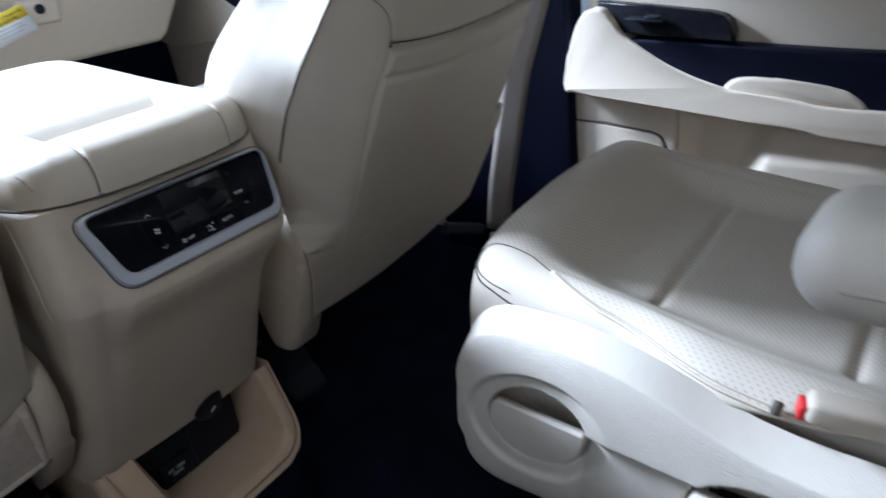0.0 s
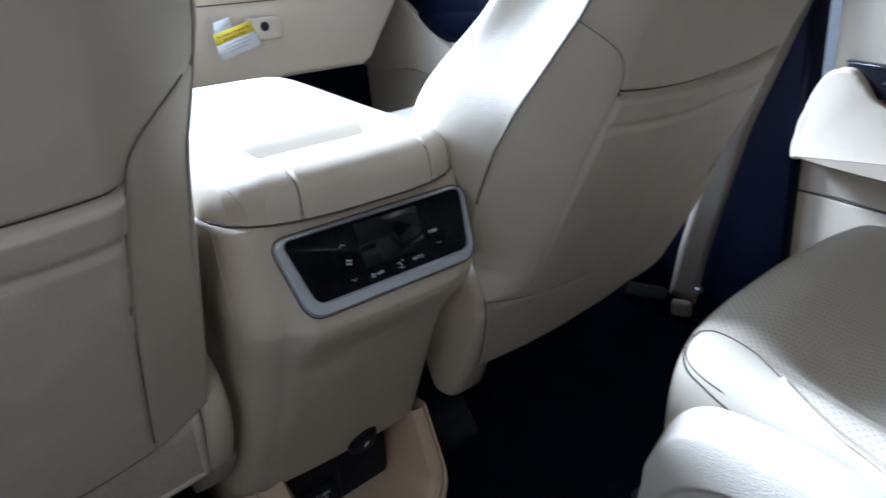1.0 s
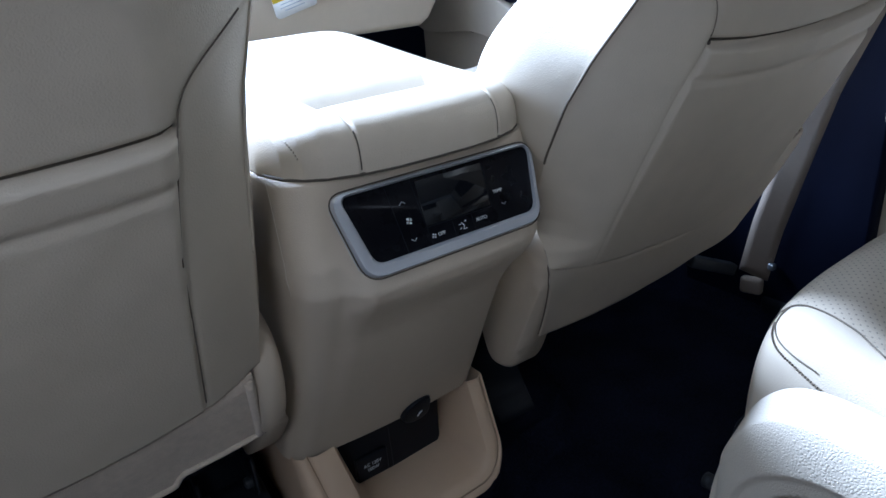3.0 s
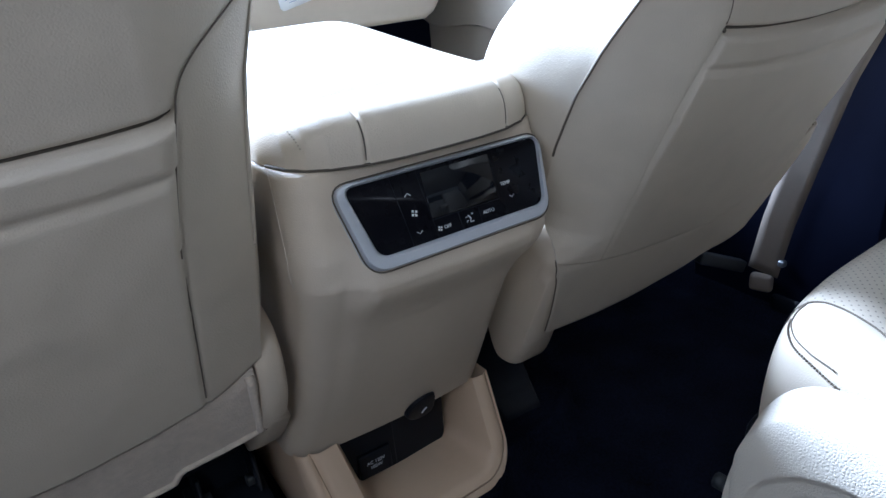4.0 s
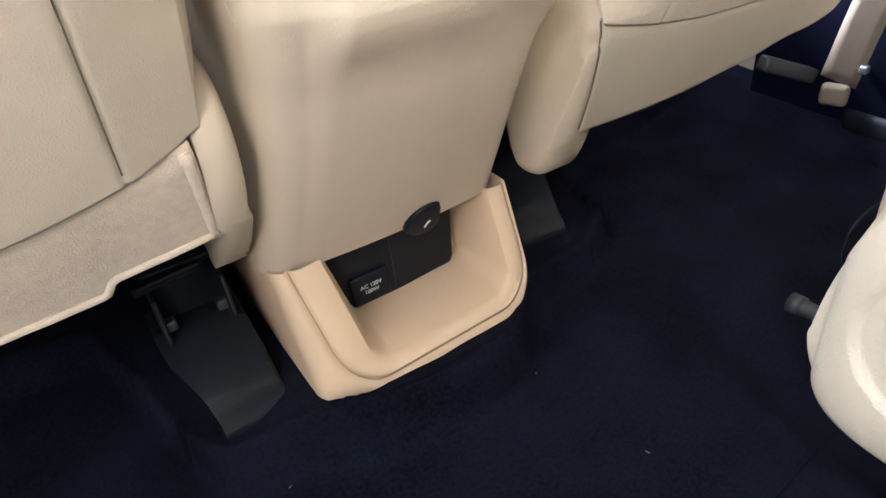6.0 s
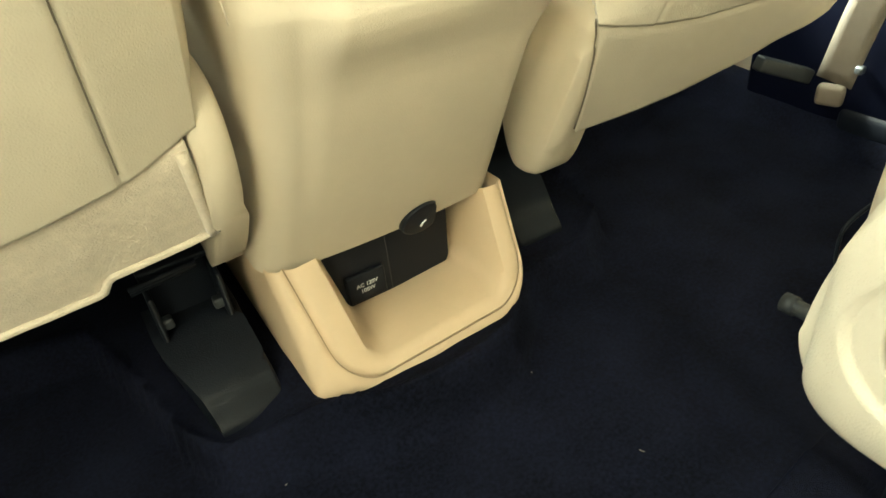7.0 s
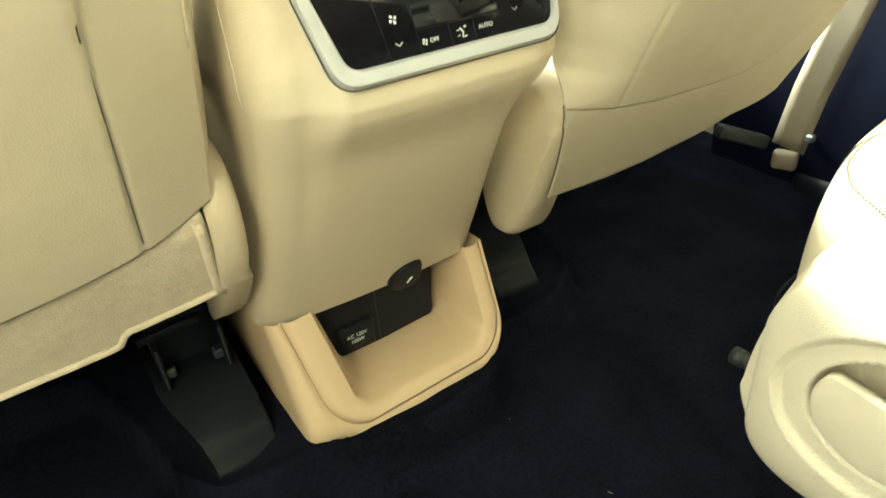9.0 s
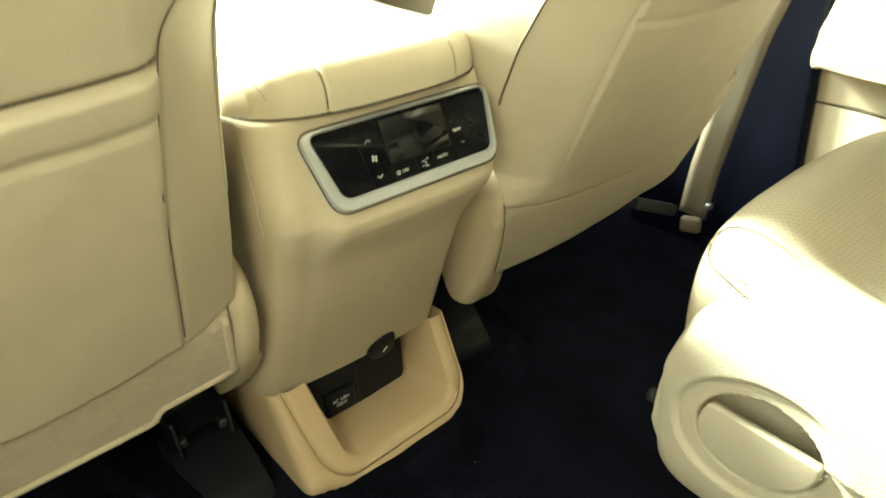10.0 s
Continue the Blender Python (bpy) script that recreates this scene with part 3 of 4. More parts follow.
    # cushion
    def cushion(u, w):
        a, b = math.sin((2 * u - 1) * math.pi / 2), math.sin((2 * w - 1) * math.pi / 2)
        swell = max(0.0, 1 - abs(a) ** 6) ** (1 / 3) * max(0.0, 1 - abs(b) ** 8) ** (1 / 3)
        y = 0.375 + shift + 0.24 * b
        return ox + (0.238 if felt else 0.225) * a, y, 0.27 + ((0.175 if felt else 0.150) + (0.145 if felt else 0.080) * a**4 + 0.07 * ease(0.1, 0.6, y)) * swell

    v_, f_ = sheet(cushion, 60, 60)
    solid("cushion", v_, f_, SEATHER, seat)

    # seat rails; the inner one with its end cover and bracket
    rx = side * 0.216
    part("seat_rail", box(rx - 0.022, rx + 0.022, 0.16 + slid, 0.62 + slid, 0.035, 0.085, 0.006), SOFT_BLACK, seat)
    cover = smooth_line([(0.088, 0.026), (0.092, 0.042), (0.111, 0.055), (0.121, 0.066), (0.160, 0.086), (0.194, 0.102), (0.212, 0.104)], 4) + [np.array((0.24, 0.104)), np.array((0.24, 0.016)), np.array((0.088, 0.016))]
    sharpen(part("rail_cover", slab(cover, lambda a, b, c: (rx + side * (0.022 + 0.024 * ease(0.09, 0.19, a) - c * (0.82 + 0.25 * ease(0.09, 0.19, a))), a + slid, b), 0.084, 0.006), SOFT_BLACK, seat, "black rail end cover"), 28)
    part("bracket", box(rx - 0.034, rx + 0.034, 0.215 + slid, 0.28 + slid, 0.095, 0.20, 0.006), SOFT_BLACK, seat)
    part("bracket_lip", turned(box(-0.036, 0.036, -0.006, 0.02, -0.004, 0.004, 0.003), pose(rx, 0.20 + slid, 0.172, 12)), SOFT_BLACK, seat)
    for lift in (0.0, 0.009):
        part("hinge_bar", tube([(rx + side * 0.046, 0.192 + slid - lift, 0.160 + lift), (rx - side * 0.018, 0.190 + slid - lift, 0.166 + lift)], 0.0035, 8), SOFT_BLACK, seat)
    for s in (-0.033, 0.033):
        part("bracket_plate", box(rx + s - 0.003, rx + s + 0.003, 0.176 + slid, 0.235 + slid, 0.10, 0.155, 0.003), SOFT_BLACK, seat)
        part("bracket_bolt", turned(box(-0.006, 0.006, -0.006, 0.006, -0.006, 0.006, 0.0025), pose(rx + s * 0.8, 0.188 + slid, 0.116)), LEVER, seat)
    outer = ox + side * 0.17
    part("seat_rail", box(outer - 0.02, outer + 0.02, 0.33 + slid, 0.60 + slid, 0.035, 0.085, 0.006), SOFT_BLACK, seat)
    # unseen panel added to stop windscreen light reaching the floor under the seat
    part("front_light_stop", box(ox - 0.20, ox + 0.20, 0.585 + shift, 0.605 + shift, 0.06, 0.29, 0.008), SOFT_BLACK, seat)
    part("seat_frame", box(ox - 0.185, ox + 0.185, 0.20 + shift, 0.58 + shift, 0.18, 0.285, 0.02), SOFT_BLACK, seat)
    return seat


front_seat(1, (0.363, 0.060, 0.240), 27.0, False, 0.065,
           curve_at([(0.0, 0.215), (0.10, 0.220), (0.16, 0.223), (0.25, 0.227), (0.31, 0.225), (0.38, 0.219), (0.43, 0.213), (0.47, 0.206), (0.52, 0.197), (0.66, 0.170)]),
           curve_at([(0.12, 0.0), (0.130, 0.002), (0.145, 0.015), (0.156, 0.034), (0.175, 0.046), (0.21, 0.054), (0.25, 0.057), (0.31, 0.057), (0.36, 0.050), (0.42, 0.036), (0.47, 0.026), (0.60, 0.018)]),
           curve_at([(-0.23, 0.133), (-0.19, 0.123), (-0.15, 0.115), (-0.09, 0.107), (-0.03, 0.105), (0.03, 0.106), (0.06, 0.112), (0.09, 0.124), (0.125, 0.147), (0.16, 0.174), (0.20, 0.200)]),
           eased_curve([(0.0, 0.154), (0.35, 0.153), (0.385, 0.147), (0.412, 0.147), (0.435, 0.157), (0.447, 0.168), (0.457, 0.188), (0.468, 0.212), (0.48, 0.235)], 0.010),
           0.402, "beige leather front passenger seat with map pocket, seen from behind")
front_seat(-1, (-0.388, 0.080, 0.245), 23.6, True, 0.0,
           curve_at([(0.0, 0.208), (0.10, 0.210), (0.16, 0.213), (0.25, 0.218), (0.31, 0.221), (0.38, 0.229), (0.43, 0.236), (0.47, 0.240), (0.58, 0.236), (0.66, 0.205)]),
           curve_at([(0.10, 0.012), (0.18, 0.018), (0.28, 0.038), (0.38, 0.058), (0.60, 0.058)]),
           lambda x: 0.116 - 0.028 * max(0.0, 1 - (x / 0.20) ** 2) + 0.10 * ease(0.10, 0.215, x),
           eased_curve([(0.0, 0.154), (0.29, 0.155), (0.345, 0.160), (0.39, 0.166), (0.404, 0.168), (0.413, 0.173), (0.420, 0.180), (0.426, 0.190), (0.431, 0.202), (0.436, 0.218), (0.442, 0.238), (0.46, 0.29)], 0.008),
           0.384, "beige leather driver seat with felt skirt over black rails")


# ---- second-row seat ----
chair = thing("second_row_seat", "beige perforated leather captain's chair with moulded side cover", "car seat")


def chair_top(x, y):
    """Height of the cushion's upper face, dished between the bolsters."""
    a = (x - 0.365) / 0.235
    fall = 0.392 - 0.155 * max(0.0, -0.24 - y)
    fall += 0.016 * (1 - a * a) * ease(-0.34, -0.26, y)
    dish = 0.030 * ease(-0.27, -0.38, y) * (1 - ease(0.52, 0.80, abs(a)))
    seams = 0.006 * sum(math.exp(-(((y - s) / 0.006) ** 2)) for s in (-0.41, -0.585)) * (1 - ease(0.55, 0.62, abs(a)))
    groove = 0.0015 * math.exp(-(((abs(a) - 0.72) / 0.02) ** 2)) * ease(-0.27, -0.32, y)
    return fall - dish - seams - groove + 0.002 * noise.noise((x * 12, y * 12, 0.4))


def chair_cushion(u, w):
    a, b = math.sin((2 * u - 1) * math.pi / 2), math.sin((2 * w - 1) * math.pi / 2)
    x, y = 0.368 + 0.230 * a, -0.565 + 0.353 * b
    y -= 0.022 * abs(a) ** 9 * w
    swell = max(0.0, 1 - abs(a) ** 14) ** (1 / 3.2) * max(0.0, 1 - abs(b) ** 24) ** (1 / 3.0)
    y += (0.014 * (1 - a * a) - 0.016 * (1 - swell)) * w
    z = 0.17 + (chair_top(x, y) - 0.17) * swell
    x -= 0.030 * ease(-0.39, -0.50, y) * max(0.0, -a) ** 3
    return x + 0.05 * ease(0.325, 0.30, z) * ease(-0.8, -0.95, a) * ease(-0.25, -0.28, y), y, z


v, f = sheet(chair_cushion, 180, 240)
seat_pad = solid("cushion", v, f, SEATHER, chair)


insert_edge = curve_at([(0.42, 0.118), (0.56, 0.130), (0.606, 0.137), (0.656, 0.149), (0.678, 0.156), (0.706, 0.175), (0.738, 0.203), (0.775, 0.226), (0.84, 0.229), (0.88, 0.222), (1.0, 0.215)])


def insert_at(u, w):
    at = 0.42 + 0.555 * w - 0.015 * (2 * u - 1) ** 4 * w
    edge = insert_edge(at)
    x, y, z = chair_cushion(edge + (1 - 2 * edge) * u, at)
    return x, y + 0.0008 * w, z + 0.0010


v, f = sheet(insert_at, 90, 170)
solid("perforated_insert", v, f, PERFORATED, seat_pad, "perforated beige leather seat insert")


def along(points, steps=14):
    return [np.array(chair_cushion(*p)) for p in smooth_line(points, steps)]


part("piping", tube([tuple(np.array(chair_cushion(insert_edge(k) - 0.002, k)) + np.array((0, 0, 0.0008))) for k in np.linspace(0.742, 0.47, 44)], 0.0020, 6), PLASTIC, seat_pad)
part("piping_shadow", tube([tuple(np.array(chair_cushion(insert_edge(k) + 0.006, k)) + np.array((0, 0, 0.0008))) for k in np.linspace(0.742, 0.47, 44)], 0.0008, 6), THREAD, seat_pad)
part("insert_seam", tube([tuple(np.array(chair_cushion(insert_edge(k) - 0.001, k)) + np.array((0, 0, 0.0004))) for k in np.linspace(0.742, 0.885, 24)], 0.0008, 6), FINE, seat_pad)
seam_uw = [(0.221, 0.869), (0.205, 0.880), (0.180, 0.882), (0.150, 0.868), (0.132, 0.840), (0.125, 0.805)]
stitch_uw = [(0.193, 0.887), (0.163, 0.883), (0.135, 0.866), (0.118, 0.831), (0.109, 0.794), (0.105, 0.74), (0.104, 0.70), (0.102, 0.50)]
part("edge_seam", tube([tuple(p + np.array((-0.0006, 0.0, 0.0006))) for p in along(seam_uw)], 0.0007, 5), FINE, seat_pad)
lower_edge = along(stitch_uw, 18)
for p, q in list(zip(lower_edge, lower_edge[1:]))[::2]:
    off = np.array((-0.0008, 0.0, 0.0006))
    part("stitch", tube([tuple(p + off), tuple(p * 0.3 + q * 0.7 + off)], 0.0010, 6), FINE, seat_pad)

top_line = eased_curve([(-0.93, 0.30), (-0.80, 0.315), (-0.66, 0.305), (-0.600, 0.307), (-0.560, 0.310), (-0.520, 0.319), (-0.480, 0.336), (-0.44, 0.353), (-0.375, 0.367), (-0.22, 0.369)], 0.03)
low_line = curve_at([(-0.93, 0.20), (-0.80, 0.150), (-0.50, 0.142), (-0.34, 0.137), (-0.22, 0.135)])


def nose(y, start):
    """1 along the cover, falling roundly to 0 at its front end."""
    k = np.clip((y - start) / (-0.230 - start), 0, 1)
    return (1 - k**3) ** (1 / 2.2)


def cover_top(y):
    return 0.205 + (top_line(y) - 0.205) * nose(y, -0.335)


def cover_low(y):
    return 0.205 - (0.205 - low_line(y)) * nose(y, -0.312)


WELLS = ((-0.337, 0.250), (-0.537, 0.224))


def in_well(y, z, c):
    """0 at the middle of a handle's well, 1 on its rim."""
    p, q = y - c[0], z - c[1]
    return math.hypot((p * 0.96 - q * 0.26) / 0.056, (p * 0.26 + q * 0.96) / 0.044)


def side_shell(u, w):
    y = -0.93 + 0.700 * math.sin(u * math.pi / 2)
    lo, hi = cover_low(y), cover_top(y)
    b = math.sin((2 * w - 1) * math.pi / 2)
    z = (lo + hi) / 2 + (hi - lo) / 2 * b
    end = max(0.0, 1 - (max(0.0, y + 0.30) / 0.06) ** 4) ** 0.4
    crown = max(0.0, 1 - abs(b) ** 5) ** (1 / 2.6)
    if b > 0:
        k = (hi - z) / 0.021
        crown = min(crown, -math.log(math.exp(-16 * k) + math.exp(-16)) / 16) if k < 3 else crown
    proud = 0.034 * crown * (0.55 + 0.45 * end)
    ledge = 0.262 - 0.10 * max(0.0, -0.375 - y) - (z if y < -0.36 else 9)
    proud -= 0.009 * ease(-0.003, 0.003, ledge) * ease(-0.37, -0.385, y)
    well = min(in_well(y, z, c) for c in WELLS)
    proud -= 0.062 * (1 - ease(0.95, 1.01, well))
    proud -= 0.005 * (1 - ease(1.30, 1.45, well)) * ease(-0.42, -0.37, y)
    return 0.131 - proud, y, z


v, f = sheet(side_shell, 420, 130)
side_cover = solid("side_cover", v, f, TRIM, chair, "grained beige plastic side cover")

for cy, cz in WELLS:
    ring = [(cy + 0.0535 * math.cos(k) * 0.96 + 0.0415 * math.sin(k) * 0.26, cz - 0.0535 * math.cos(k) * 0.26 + 0.0415 * math.sin(k) * 0.96) for k in np.linspace(0, 2 * math.pi, 44, endpoint=False)]
    low = [(a, min(b, cz + 0.014 + 0.09 * (a - cy))) for a, b in ring]
    part("handle", slab(low, lambda a, b, c: (0.110 - c, a, b), 0.010, 0.002), TRIM, side_cover, "beige recline lever")

arm_rest = box(-0.055, 0.055, -0.38, 0.0, -0.030, 0.030, 0.028, 6)
part("armrest", turned(arm_rest, pose(0.065, -0.556, 0.512, 0, 8, 0)), SEATHER, chair, "folded-down padded armrest")
part("armrest_seam", tube([tuple(pose(0.065, -0.556, 0.512, 0, 8, 0) @ Vector(p)) for p in [(-0.0548, k, -0.006) for k in np.linspace(-0.352, -0.030, 12)] + [(-0.046, -0.010, -0.006), (-0.030, -0.0005, -0.006), (0.02, 0.0006, -0.006)]], 0.0012, 6), THREAD, chair)
part("slide_lever", tube(smooth_line([(0.200, -0.245, 0.150), (0.200, -0.200, 0.148), (0.200, -0.182, 0.147), (0.200, -0.173, 0.146)], 4), 0.0070, 10), LEVER, chair, "small grey slide lever")
part("lever_tip", tube([(0.200, -0.181, 0.1468), (0.200, -0.170, 0.146)], 0.0086, 12), LEVER, chair)
part("slide_bar", tube(smooth_line([(0.23, -0.205, 0.17), (0.206, -0.200, 0.195), (0.196, -0.200, 0.222), (0.202, -0.200, 0.240), (0.24, -0.205, 0.255)], 6), 0.0016, 6), SOFT_BLACK, chair)
part("buckle_pocket", tube([(0.128, -0.540, 0.335), (0.127, -0.546, 0.335)], 0.006, 12), SEAM, chair, "dark buckle slot")
part("backrest", turned(box(-0.22, 0.22, -0.07, 0.07, 0, 0.62, 0.05, 5), pose(0.365, -0.86, 0.30, 22)), SEATHER, chair)
part("buckle", turned(box(-0.012, 0.012, -0.05, 0.012, -0.010, 0.012, 0.006), pose(0.126, -0.574, 0.347, 10, 0, 14)), PLASTIC, chair, "beige belt buckle")
part("buckle_button", turned(box(-0.008, 0.008, -0.003, 0.003, -0.007, 0.007, 0.002), pose(0.123, -0.560, 0.346, 10, 0, 14)), RED, chair, "red release button")
for x in (0.17, 0.54):
    part("base_leg", box(x - 0.02, x + 0.02, -0.80, -0.30, 0.0, 0.17, 0.008), SOFT_BLACK, chair)
part("base_frame", box(0.15, 0.57, -0.80, -0.25, 0.15, 0.20, 0.008), SOFT_BLACK, chair)


# ---- right side: pillar, doors, belt ----
def side_wall(name, x, y0, y1, z0, z1, mat, label, category):
    return tagged(part(name, box(x, x + 0.06, y0, y1, z0, z1, 0.01), mat), label, category, kind="structure")


side_wall("pillar_right", 0.748, -0.062, 0.272, 0.0, 1.15, NAVY, "dark lower pillar trim between the doors", "pillar")
door = thing("rear_door", "beige rear door panel with dark armrest and window switch", "car door")
panel_outline = [(-0.080, 0.72), (-0.080, 0.52), (-0.066, 0.44), (-0.050, 0.405), (-0.042, 0.36), (-0.032, 0.31), (-0.012, 0.23), (-0.004, 0.14), (-0.004, 0.02), (-1.30, 0.02), (-1.30, 0.72)]
part("panel", slab(panel_outline, lambda a, b, c: (0.86 - c, a, b), 0.050, 0.010), PLASTIC, door)
part("upper_trim", box(0.772, 0.80, -1.28, -0.088, 0.40, 0.715, 0.006), PLASTIC, door)
swoop = smooth_loop([(-0.058, 0.412), (-0.068, 0.470), (-0.084, 0.516), (-0.102, 0.540), (-0.126, 0.543), (-0.145, 0.528), (-0.168, 0.502), (-0.215, 0.469), (-0.260, 0.445), (-0.304, 0.428), (-0.346, 0.417), (-0.424, 0.407), (-0.55, 0.394), (-1.2, 0.380), (-1.2, 0.325), (-0.55, 0.346), (-0.427, 0.362), (-0.262, 0.383), (-0.09, 0.404)], 5)
part("swoop", slab(swoop, lambda a, b, c: (0.780 - c, a, b), 0.052, 0.005, 3), PLASTIC, door)
part("pull_bar", slab(smooth_loop([(-0.125, 0.505), (-0.163, 0.496), (-0.25, 0.489), (-0.335, 0.483), (-0.55, 0.468), (-0.95, 0.455), (-0.95, 0.37), (-0.55, 0.38), (-0.125, 0.42)], 4), lambda a, b, c: (0.772 - c, a, b), 0.036, 0.012), NAVY, door, "dark padded armrest")
switch_outline = [(-0.110, 0.552), (-0.200, 0.5425), (-0.296, 0.530), (-0.316, 0.525), (-0.328, 0.515), (-0.334, 0.502), (-0.335, 0.489), (-0.130, 0.507)]
part("switch_panel", slab(switch_outline, lambda a, b, c: (0.772 - c + 0.02 * (b - 0.5) / 0.05, a, b), 0.036, 0.003), BLACK, door, "glossy black window switch panel")
part("switch_well", turned(box(-0.012, 0.012, -0.030, 0.030, -0.003, 0.002, 0.002), pose(0.730, -0.205, 0.526, 5)), SOFT_BLACK, door)
part("switch", turned(box(-0.009, 0.009, -0.012, 0.012, -0.002, 0.006, 0.003), pose(0.728, -0.217, 0.526, 5)), SOFT_BLACK, door)
part("armrest_cup", slab(smooth_loop([(-0.325, 0.400), (-0.334, 0.431), (-0.372, 0.439), (-0.455, 0.429), (-0.498, 0.418), (-0.517, 0.388), (-0.42, 0.380)], 5), lambda a, b, c: (0.772 - c, a, b), 0.040, 0.008), PLASTIC, door, "beige armrest cup")
pad_outline = [(-0.012, 0.24), (-0.036, 0.338), (-0.050, 0.3445), (-0.120, 0.340), (-0.200, 0.3305), (-0.216, 0.326), (-0.225, 0.314), (-0.232, 0.20), (-0.230, 0.06), (-0.010, 0.06)]
part("middle_trim", slab([(-0.052, 0.45), (-0.048, 0.405), (-0.040, 0.3475), (-0.120, 0.343), (-0.205, 0.3325), (-0.222, 0.324), (-0.232, 0.30), (-0.246, 0.30), (-0.246, 0.45)], lambda a, b, c: (0.800 - c, a, b), 0.035, 0.003), PLASTIC, door)
part("upper_ledge", box(0.776, 0.80, -1.25, -0.244, 0.368, 0.45, 0.006), PLASTIC, door)
lower_pad = part("lower_pad", slab(pad_outline, lambda a, b, c: (0.790 - c, a, b), 0.026, 0.004), PLASTIC, door)
part("pad_joint", tube([(0.7655, a, b + 0.0015) for a, b in pad_outline[1:8]], 0.0016, 6), SEAM, lower_pad)


def pocket_face(u, w):
    """The door's lower face behind the pad: a hollow for the hand, then the map pocket's rounded shoulder."""
    y, z = -0.232 - 0.95 * u, 0.05 + 0.325 * w
    hollow = ease(-0.236, -0.275, y) * (1 - ease(-0.345, -0.395, y + 0.25 * (z - 0.30)))
    shoulder = ease(-0.345, -0.395, y + 0.25 * (z - 0.30)) * (1 - ease(0.295, 0.335, z))
    return 0.775 + 0.030 * hollow * (1 - ease(0.345, 0.372, z)) - 0.024 * shoulder, y, z


v, f = sheet(pocket_face, 150, 60)
door_pocket = solid("pocket", v, f, PLASTIC, door)
door_pocket.modifiers.new("thickness", "SOLIDIFY").thickness = 0.003

front_door = thing("front_door", "beige front door panel with dark armrest", "car door")
part("panel", box(0.80, 0.86, 0.275, 1.27, 0.0, 0.56, 0.01), PLASTIC, front_door)
sweep = smooth_loop([(1.262, 0.72), (1.12, 0.705), (1.011, 0.662), (0.934, 0.603), (0.88, 0.570), (0.843, 0.553), (0.78, 0.528), (0.60, 0.508), (0.32, 0.498), (0.32, 0.45), (0.60, 0.455), (0.85, 0.47), (1.0, 0.49), (1.262, 0.50)], 5)
part("swoop", slab(sweep, lambda a, b, c: (0.812 - c, a, b), 0.034, 0.004), PLASTIC, front_door)
part("pull_bar", box(0.788, 0.83, 0.32, 1.00, 0.565, 0.64, 0.02), NAVY, front_door, "dark door armrest")
part("upper_panel", box(0.797, 0.86, 0.275, 1.27, 0.56, 0.72, 0.01), NAVY, front_door)
part("seam", tube([(0.799, 1.16, 0.489), (0.799, 1.09, 0.492), (0.799, 1.01, 0.486)], 0.0012, 5), SEAM, front_door)

belt = thing("seat_belt", "tan seat belt hanging from the pillar to its floor anchor", "seat belt")
run = [(0.735, -0.050, 0.68), (0.735, -0.004, 0.56), (0.735, 0.038, 0.45), (0.735, 0.069, 0.327), (0.735, 0.100, 0.20), (0.735, 0.117, 0.10)]


def strap(u, w):
    i = w * (len(run) - 1)
    a = np.array([np.interp(i, range(len(run)), [p[k] for p in run]) for k in range(3)])
    return a[0] - 0.012 * (u - 0.5), a[1] + 0.050 * (u - 0.5), a[2] + 0.012 * (u - 0.5)


v, f = sheet(strap, 5, 30)
webbing = solid("webbing", v, f, WEBBING, belt)
sol = webbing.modifiers.new("thickness", "SOLIDIFY")
sol.thickness = 0.0016
part("anchor", turned(box(-0.009, 0.009, -0.020, 0.020, -0.020, 0.014, 0.008), pose(0.733, 0.116, 0.084, 0, 0, 20)), WEBBING, belt, "beige anchor cover")
part("bolt", turned(box(-0.006, 0.006, -0.006, 0.006, -0.006, 0.006, 0.003), pose(0.740, 0.086, 0.126)), STEEL, belt)

bar = turned(box(-0.055, 0.050, -0.011, 0.011, -0.011, 0.011, 0.004), Matrix.Translation((0.690, 0.170, 0.118)) @ Euler((0, radians(22), radians(-16))).to_matrix().to_4x4())
part("anchor_bar", bar, LEVER, belt, "dull grey steel bar at the belt anchor")

# ---- dash and front footwell ----
dash = thing("dashboard", "beige lower dashboard with glove box", "dashboard")
part("glove_box", slab([(0.02, 0.535), (0.10, 0.533), (0.60, 0.530), (0.625, 0.545), (0.72, 0.69), (0.74, 0.78), (0.02, 0.78)], lambda a, b, c: (a, 1.02 - c - 0.10 * (b - 0.53), b), 0.07, 0.014, 4), PLASTIC, dash)
part("dash_top", box(-0.80, 0.80, 0.95, 1.36, 0.78, 0.86, 0.03), NAVY, dash)
# unseen box added on the driver's side to keep sun off the console's left wall
part("dash_sun_block", box(-0.62, -0.20, 0.74, 0.96, 0.78, 1.00, 0.04), NAVY, dash)
part("lid_seam", tube([(0.20, 0.928, 0.700), (0.45, 0.928, 0.700), (0.70, 0.928, 0.705)], 0.0015, 5), SEAM, dash)
latch = part("glove_box_latch", box(0.300, 0.375, 0.915, 0.95, 0.618, 0.668, 0.008), PLASTIC, dash)
part("lock", slab([(0.335 + 0.010 * math.cos(k), 0.648 + 0.010 * math.sin(k)) for k in np.linspace(0, 2 * math.pi, 20, endpoint=False)], lambda a, b, c: (a, 0.916 - c, b), 0.005, 0.001), SOFT_BLACK, latch)
part("centre_support", box(-0.15, 0.10, 0.72, 1.36, 0.0, 0.62, 0.03), PLASTIC, dash)

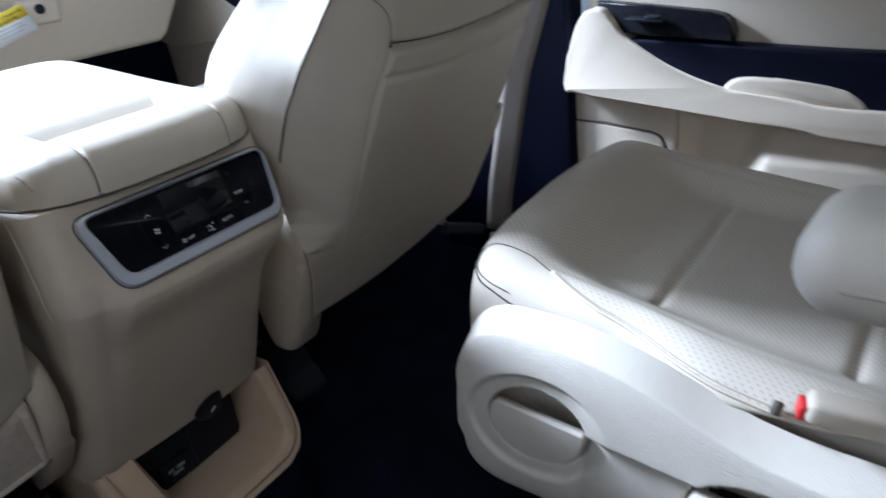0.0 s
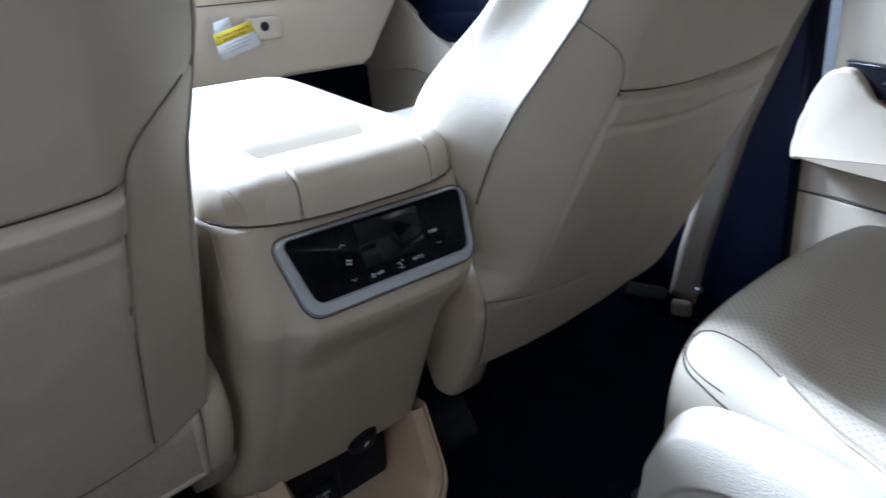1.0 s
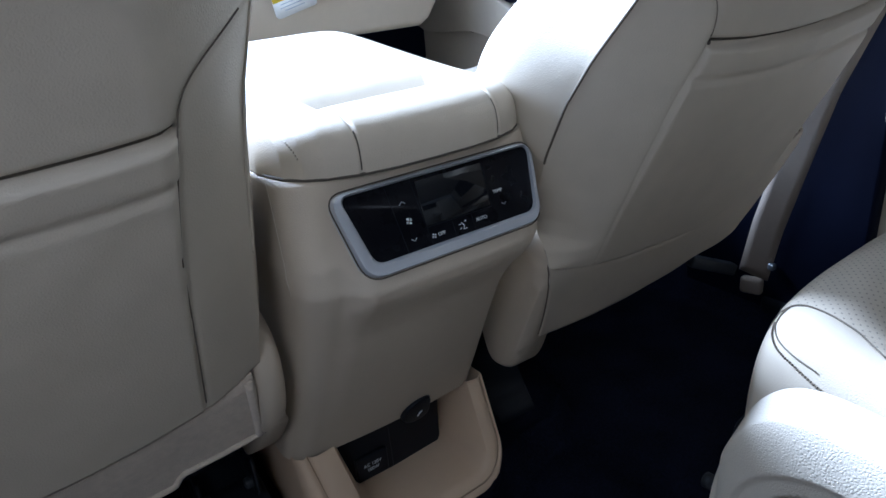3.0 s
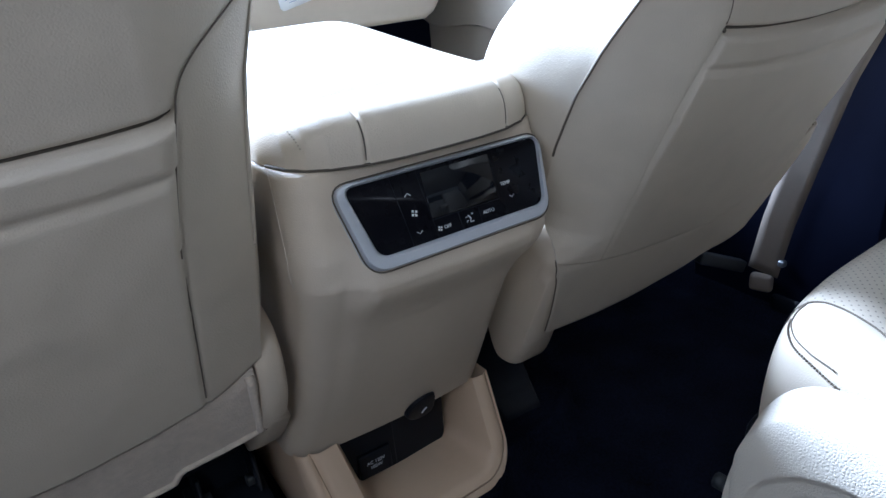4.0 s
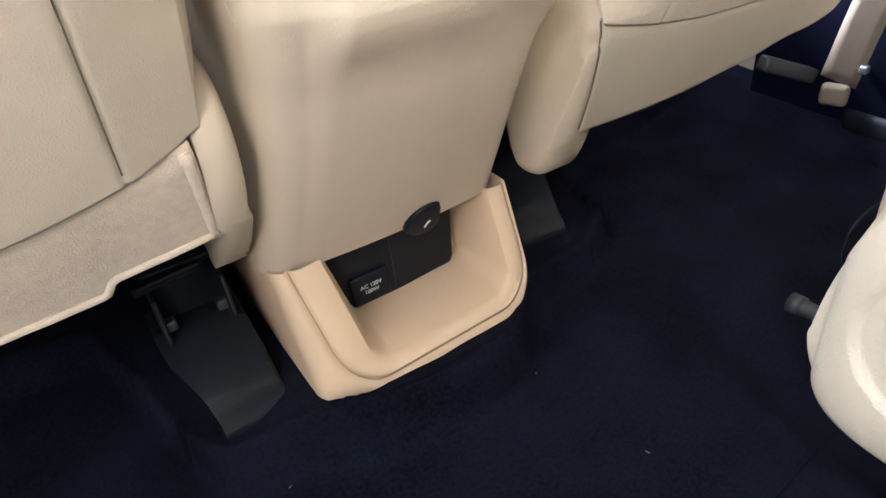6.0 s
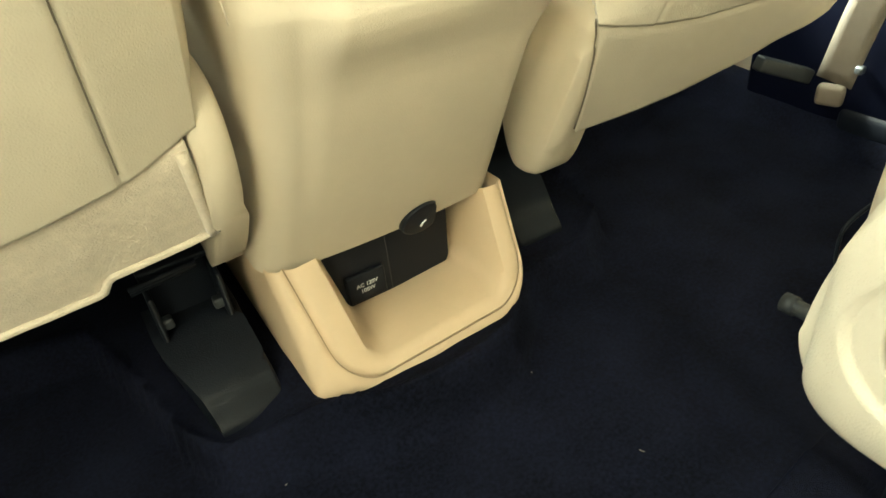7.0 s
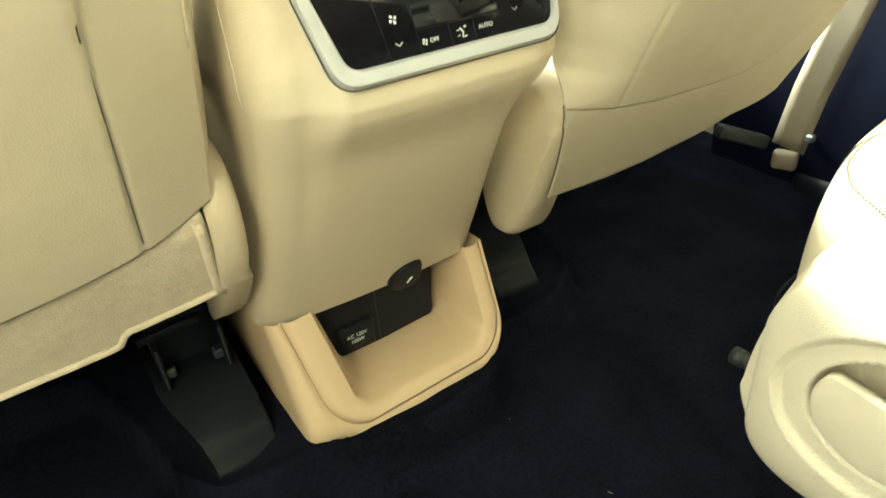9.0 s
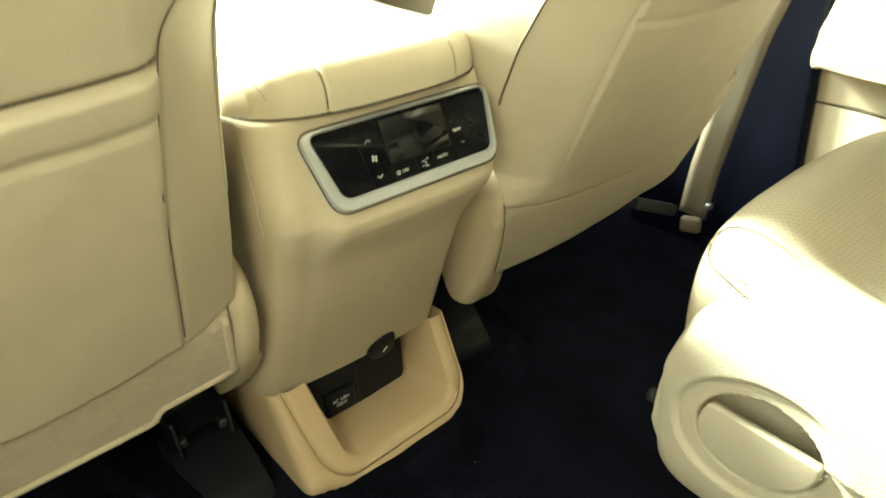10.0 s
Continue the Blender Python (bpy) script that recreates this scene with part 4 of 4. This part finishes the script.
tag = thing("hang_tag", "white and yellow card tag hanging from the glove box", "tag")
TAG = pose(0.263, 0.903, 0.628, 90, 0, 0) @ pose(0, 0, 0, 0, 0, 13.5) @ Matrix.Diagonal((0.93, 0.96, 1, 1))
card = part("card", slab([(-0.044, -0.029), (0.044, -0.029), (0.049, -0.027), (0.052, -0.021), (0.046, 0.028), (-0.048, 0.028), (-0.054, -0.021), (-0.050, -0.027)], lambda a, b, c: tuple(TAG @ Vector((a, b, c))), 0.0008, 0), PAPER, tag)
part("band", slab([(-0.0505, 0.004), (0.0485, 0.004), (0.0462, 0.0278), (-0.0482, 0.0278)], lambda a, b, c: tuple(TAG @ Vector((a, b, 0.0008 + c))), 0.0004, 0), YELLOW, card)
part("strap", slab([(-0.044, 0.026), (0.000, 0.026), (0.004, 0.050), (-0.036, 0.050)], lambda a, b, c: tuple(TAG @ Vector((a, b, -0.001 + c))), 0.0008, 0), PAPER, card)
writing("print", "This Vehicle is Equipped with", TAG @ pose(-0.002, 0.019, 0.0013), 0.0070, INK, card)
writing("print", "Advanced Air Bags", TAG @ pose(-0.002, 0.010, 0.0013), 0.0075, INK, card)
for k, wide in ((0, 0.030), (1, 0.034), (2, 0.026)):
    part("line_of_print", slab([(-wide, -0.0012), (wide, -0.0012), (wide, 0.0), (-wide, 0.0)], lambda a, b, c, k=k: tuple(TAG @ Vector((a - 0.004, b - 0.002 - 0.007 * k, 0.0008 + c))), 0.0003, 0), FAINT, card)

# ---- left side and roof ----
tagged(part("wall_left_middle", box(-0.86, -0.80, -1.05, -0.02, 0.02, 0.76, 0.02), PLASTIC), "beige rear door panel on the driver side", "door panel", kind="structure")
side_wall("pillar_left", -0.86, 0.0, 0.26, 0.06, 1.15, NAVY, "dark pillar trim between the doors", "pillar")
tagged(part("wall_left_front", box(-0.86, -0.80, 0.27, 1.36, 0.02, 0.74, 0.02), PLASTIC), "beige front door panel on the driver side", "door panel", kind="structure")
tagged(part("wall_rear_upper", box(-0.80, 0.80, -1.42, -1.36, 1.02, 1.16, 0.01), HEADLINER), "pale trim over the rear window", "trim", kind="structure")
tagged(part("wall_left_rear", box(-0.86, -0.80, -1.36, -1.05, 0.06, 1.15, 0.02), PLASTIC), "beige panel behind the open rear door", "panel", kind="structure")

# sill trim beside the floor
tagged(part("sill_trim", box(0.742, 0.80, -0.62, 0.105, 0.02, 0.062, 0.012), SILL), "dark grey plastic sill trim along the floor edge", "sill trim", kind="structure")
tagged(part("wall_right_rear", box(0.80, 0.86, -1.36, -1.05, 0.06, 1.15, 0.02), PLASTIC), "beige panel behind the rear door", "panel", kind="structure")
for name, corners in (("window_1", (0.82, 0.826, -1.05, -0.06, 0.72, 1.14)), ("window_2", (-0.80, 0.80, -1.40, -1.394, 0.80, 1.02))):
    tagged(part(name, box(*corners), PANE), "dark tinted rear window glass", "window", kind="structure")

# bits of lint on the carpet
for at, turn, long in (((0.065, 0.001), 70, 0.0008), ((0.086, -0.137), 115, 0.0026), ((-0.206, 0.029), 20, 0.0015)):
    lint = part("lint", tube([(at[0] + k * long * math.cos(radians(turn)), at[1] + k * long * math.sin(radians(turn)) + 0.0006 * k * k, floor_z(*at) + 0.0016) for k in np.linspace(-1, 1, 6)], 0.0003, 5), THREAD)
    tagged(lint, "tiny pale bit of lint lying on the charcoal carpet", "lint", "lint on the carpet")
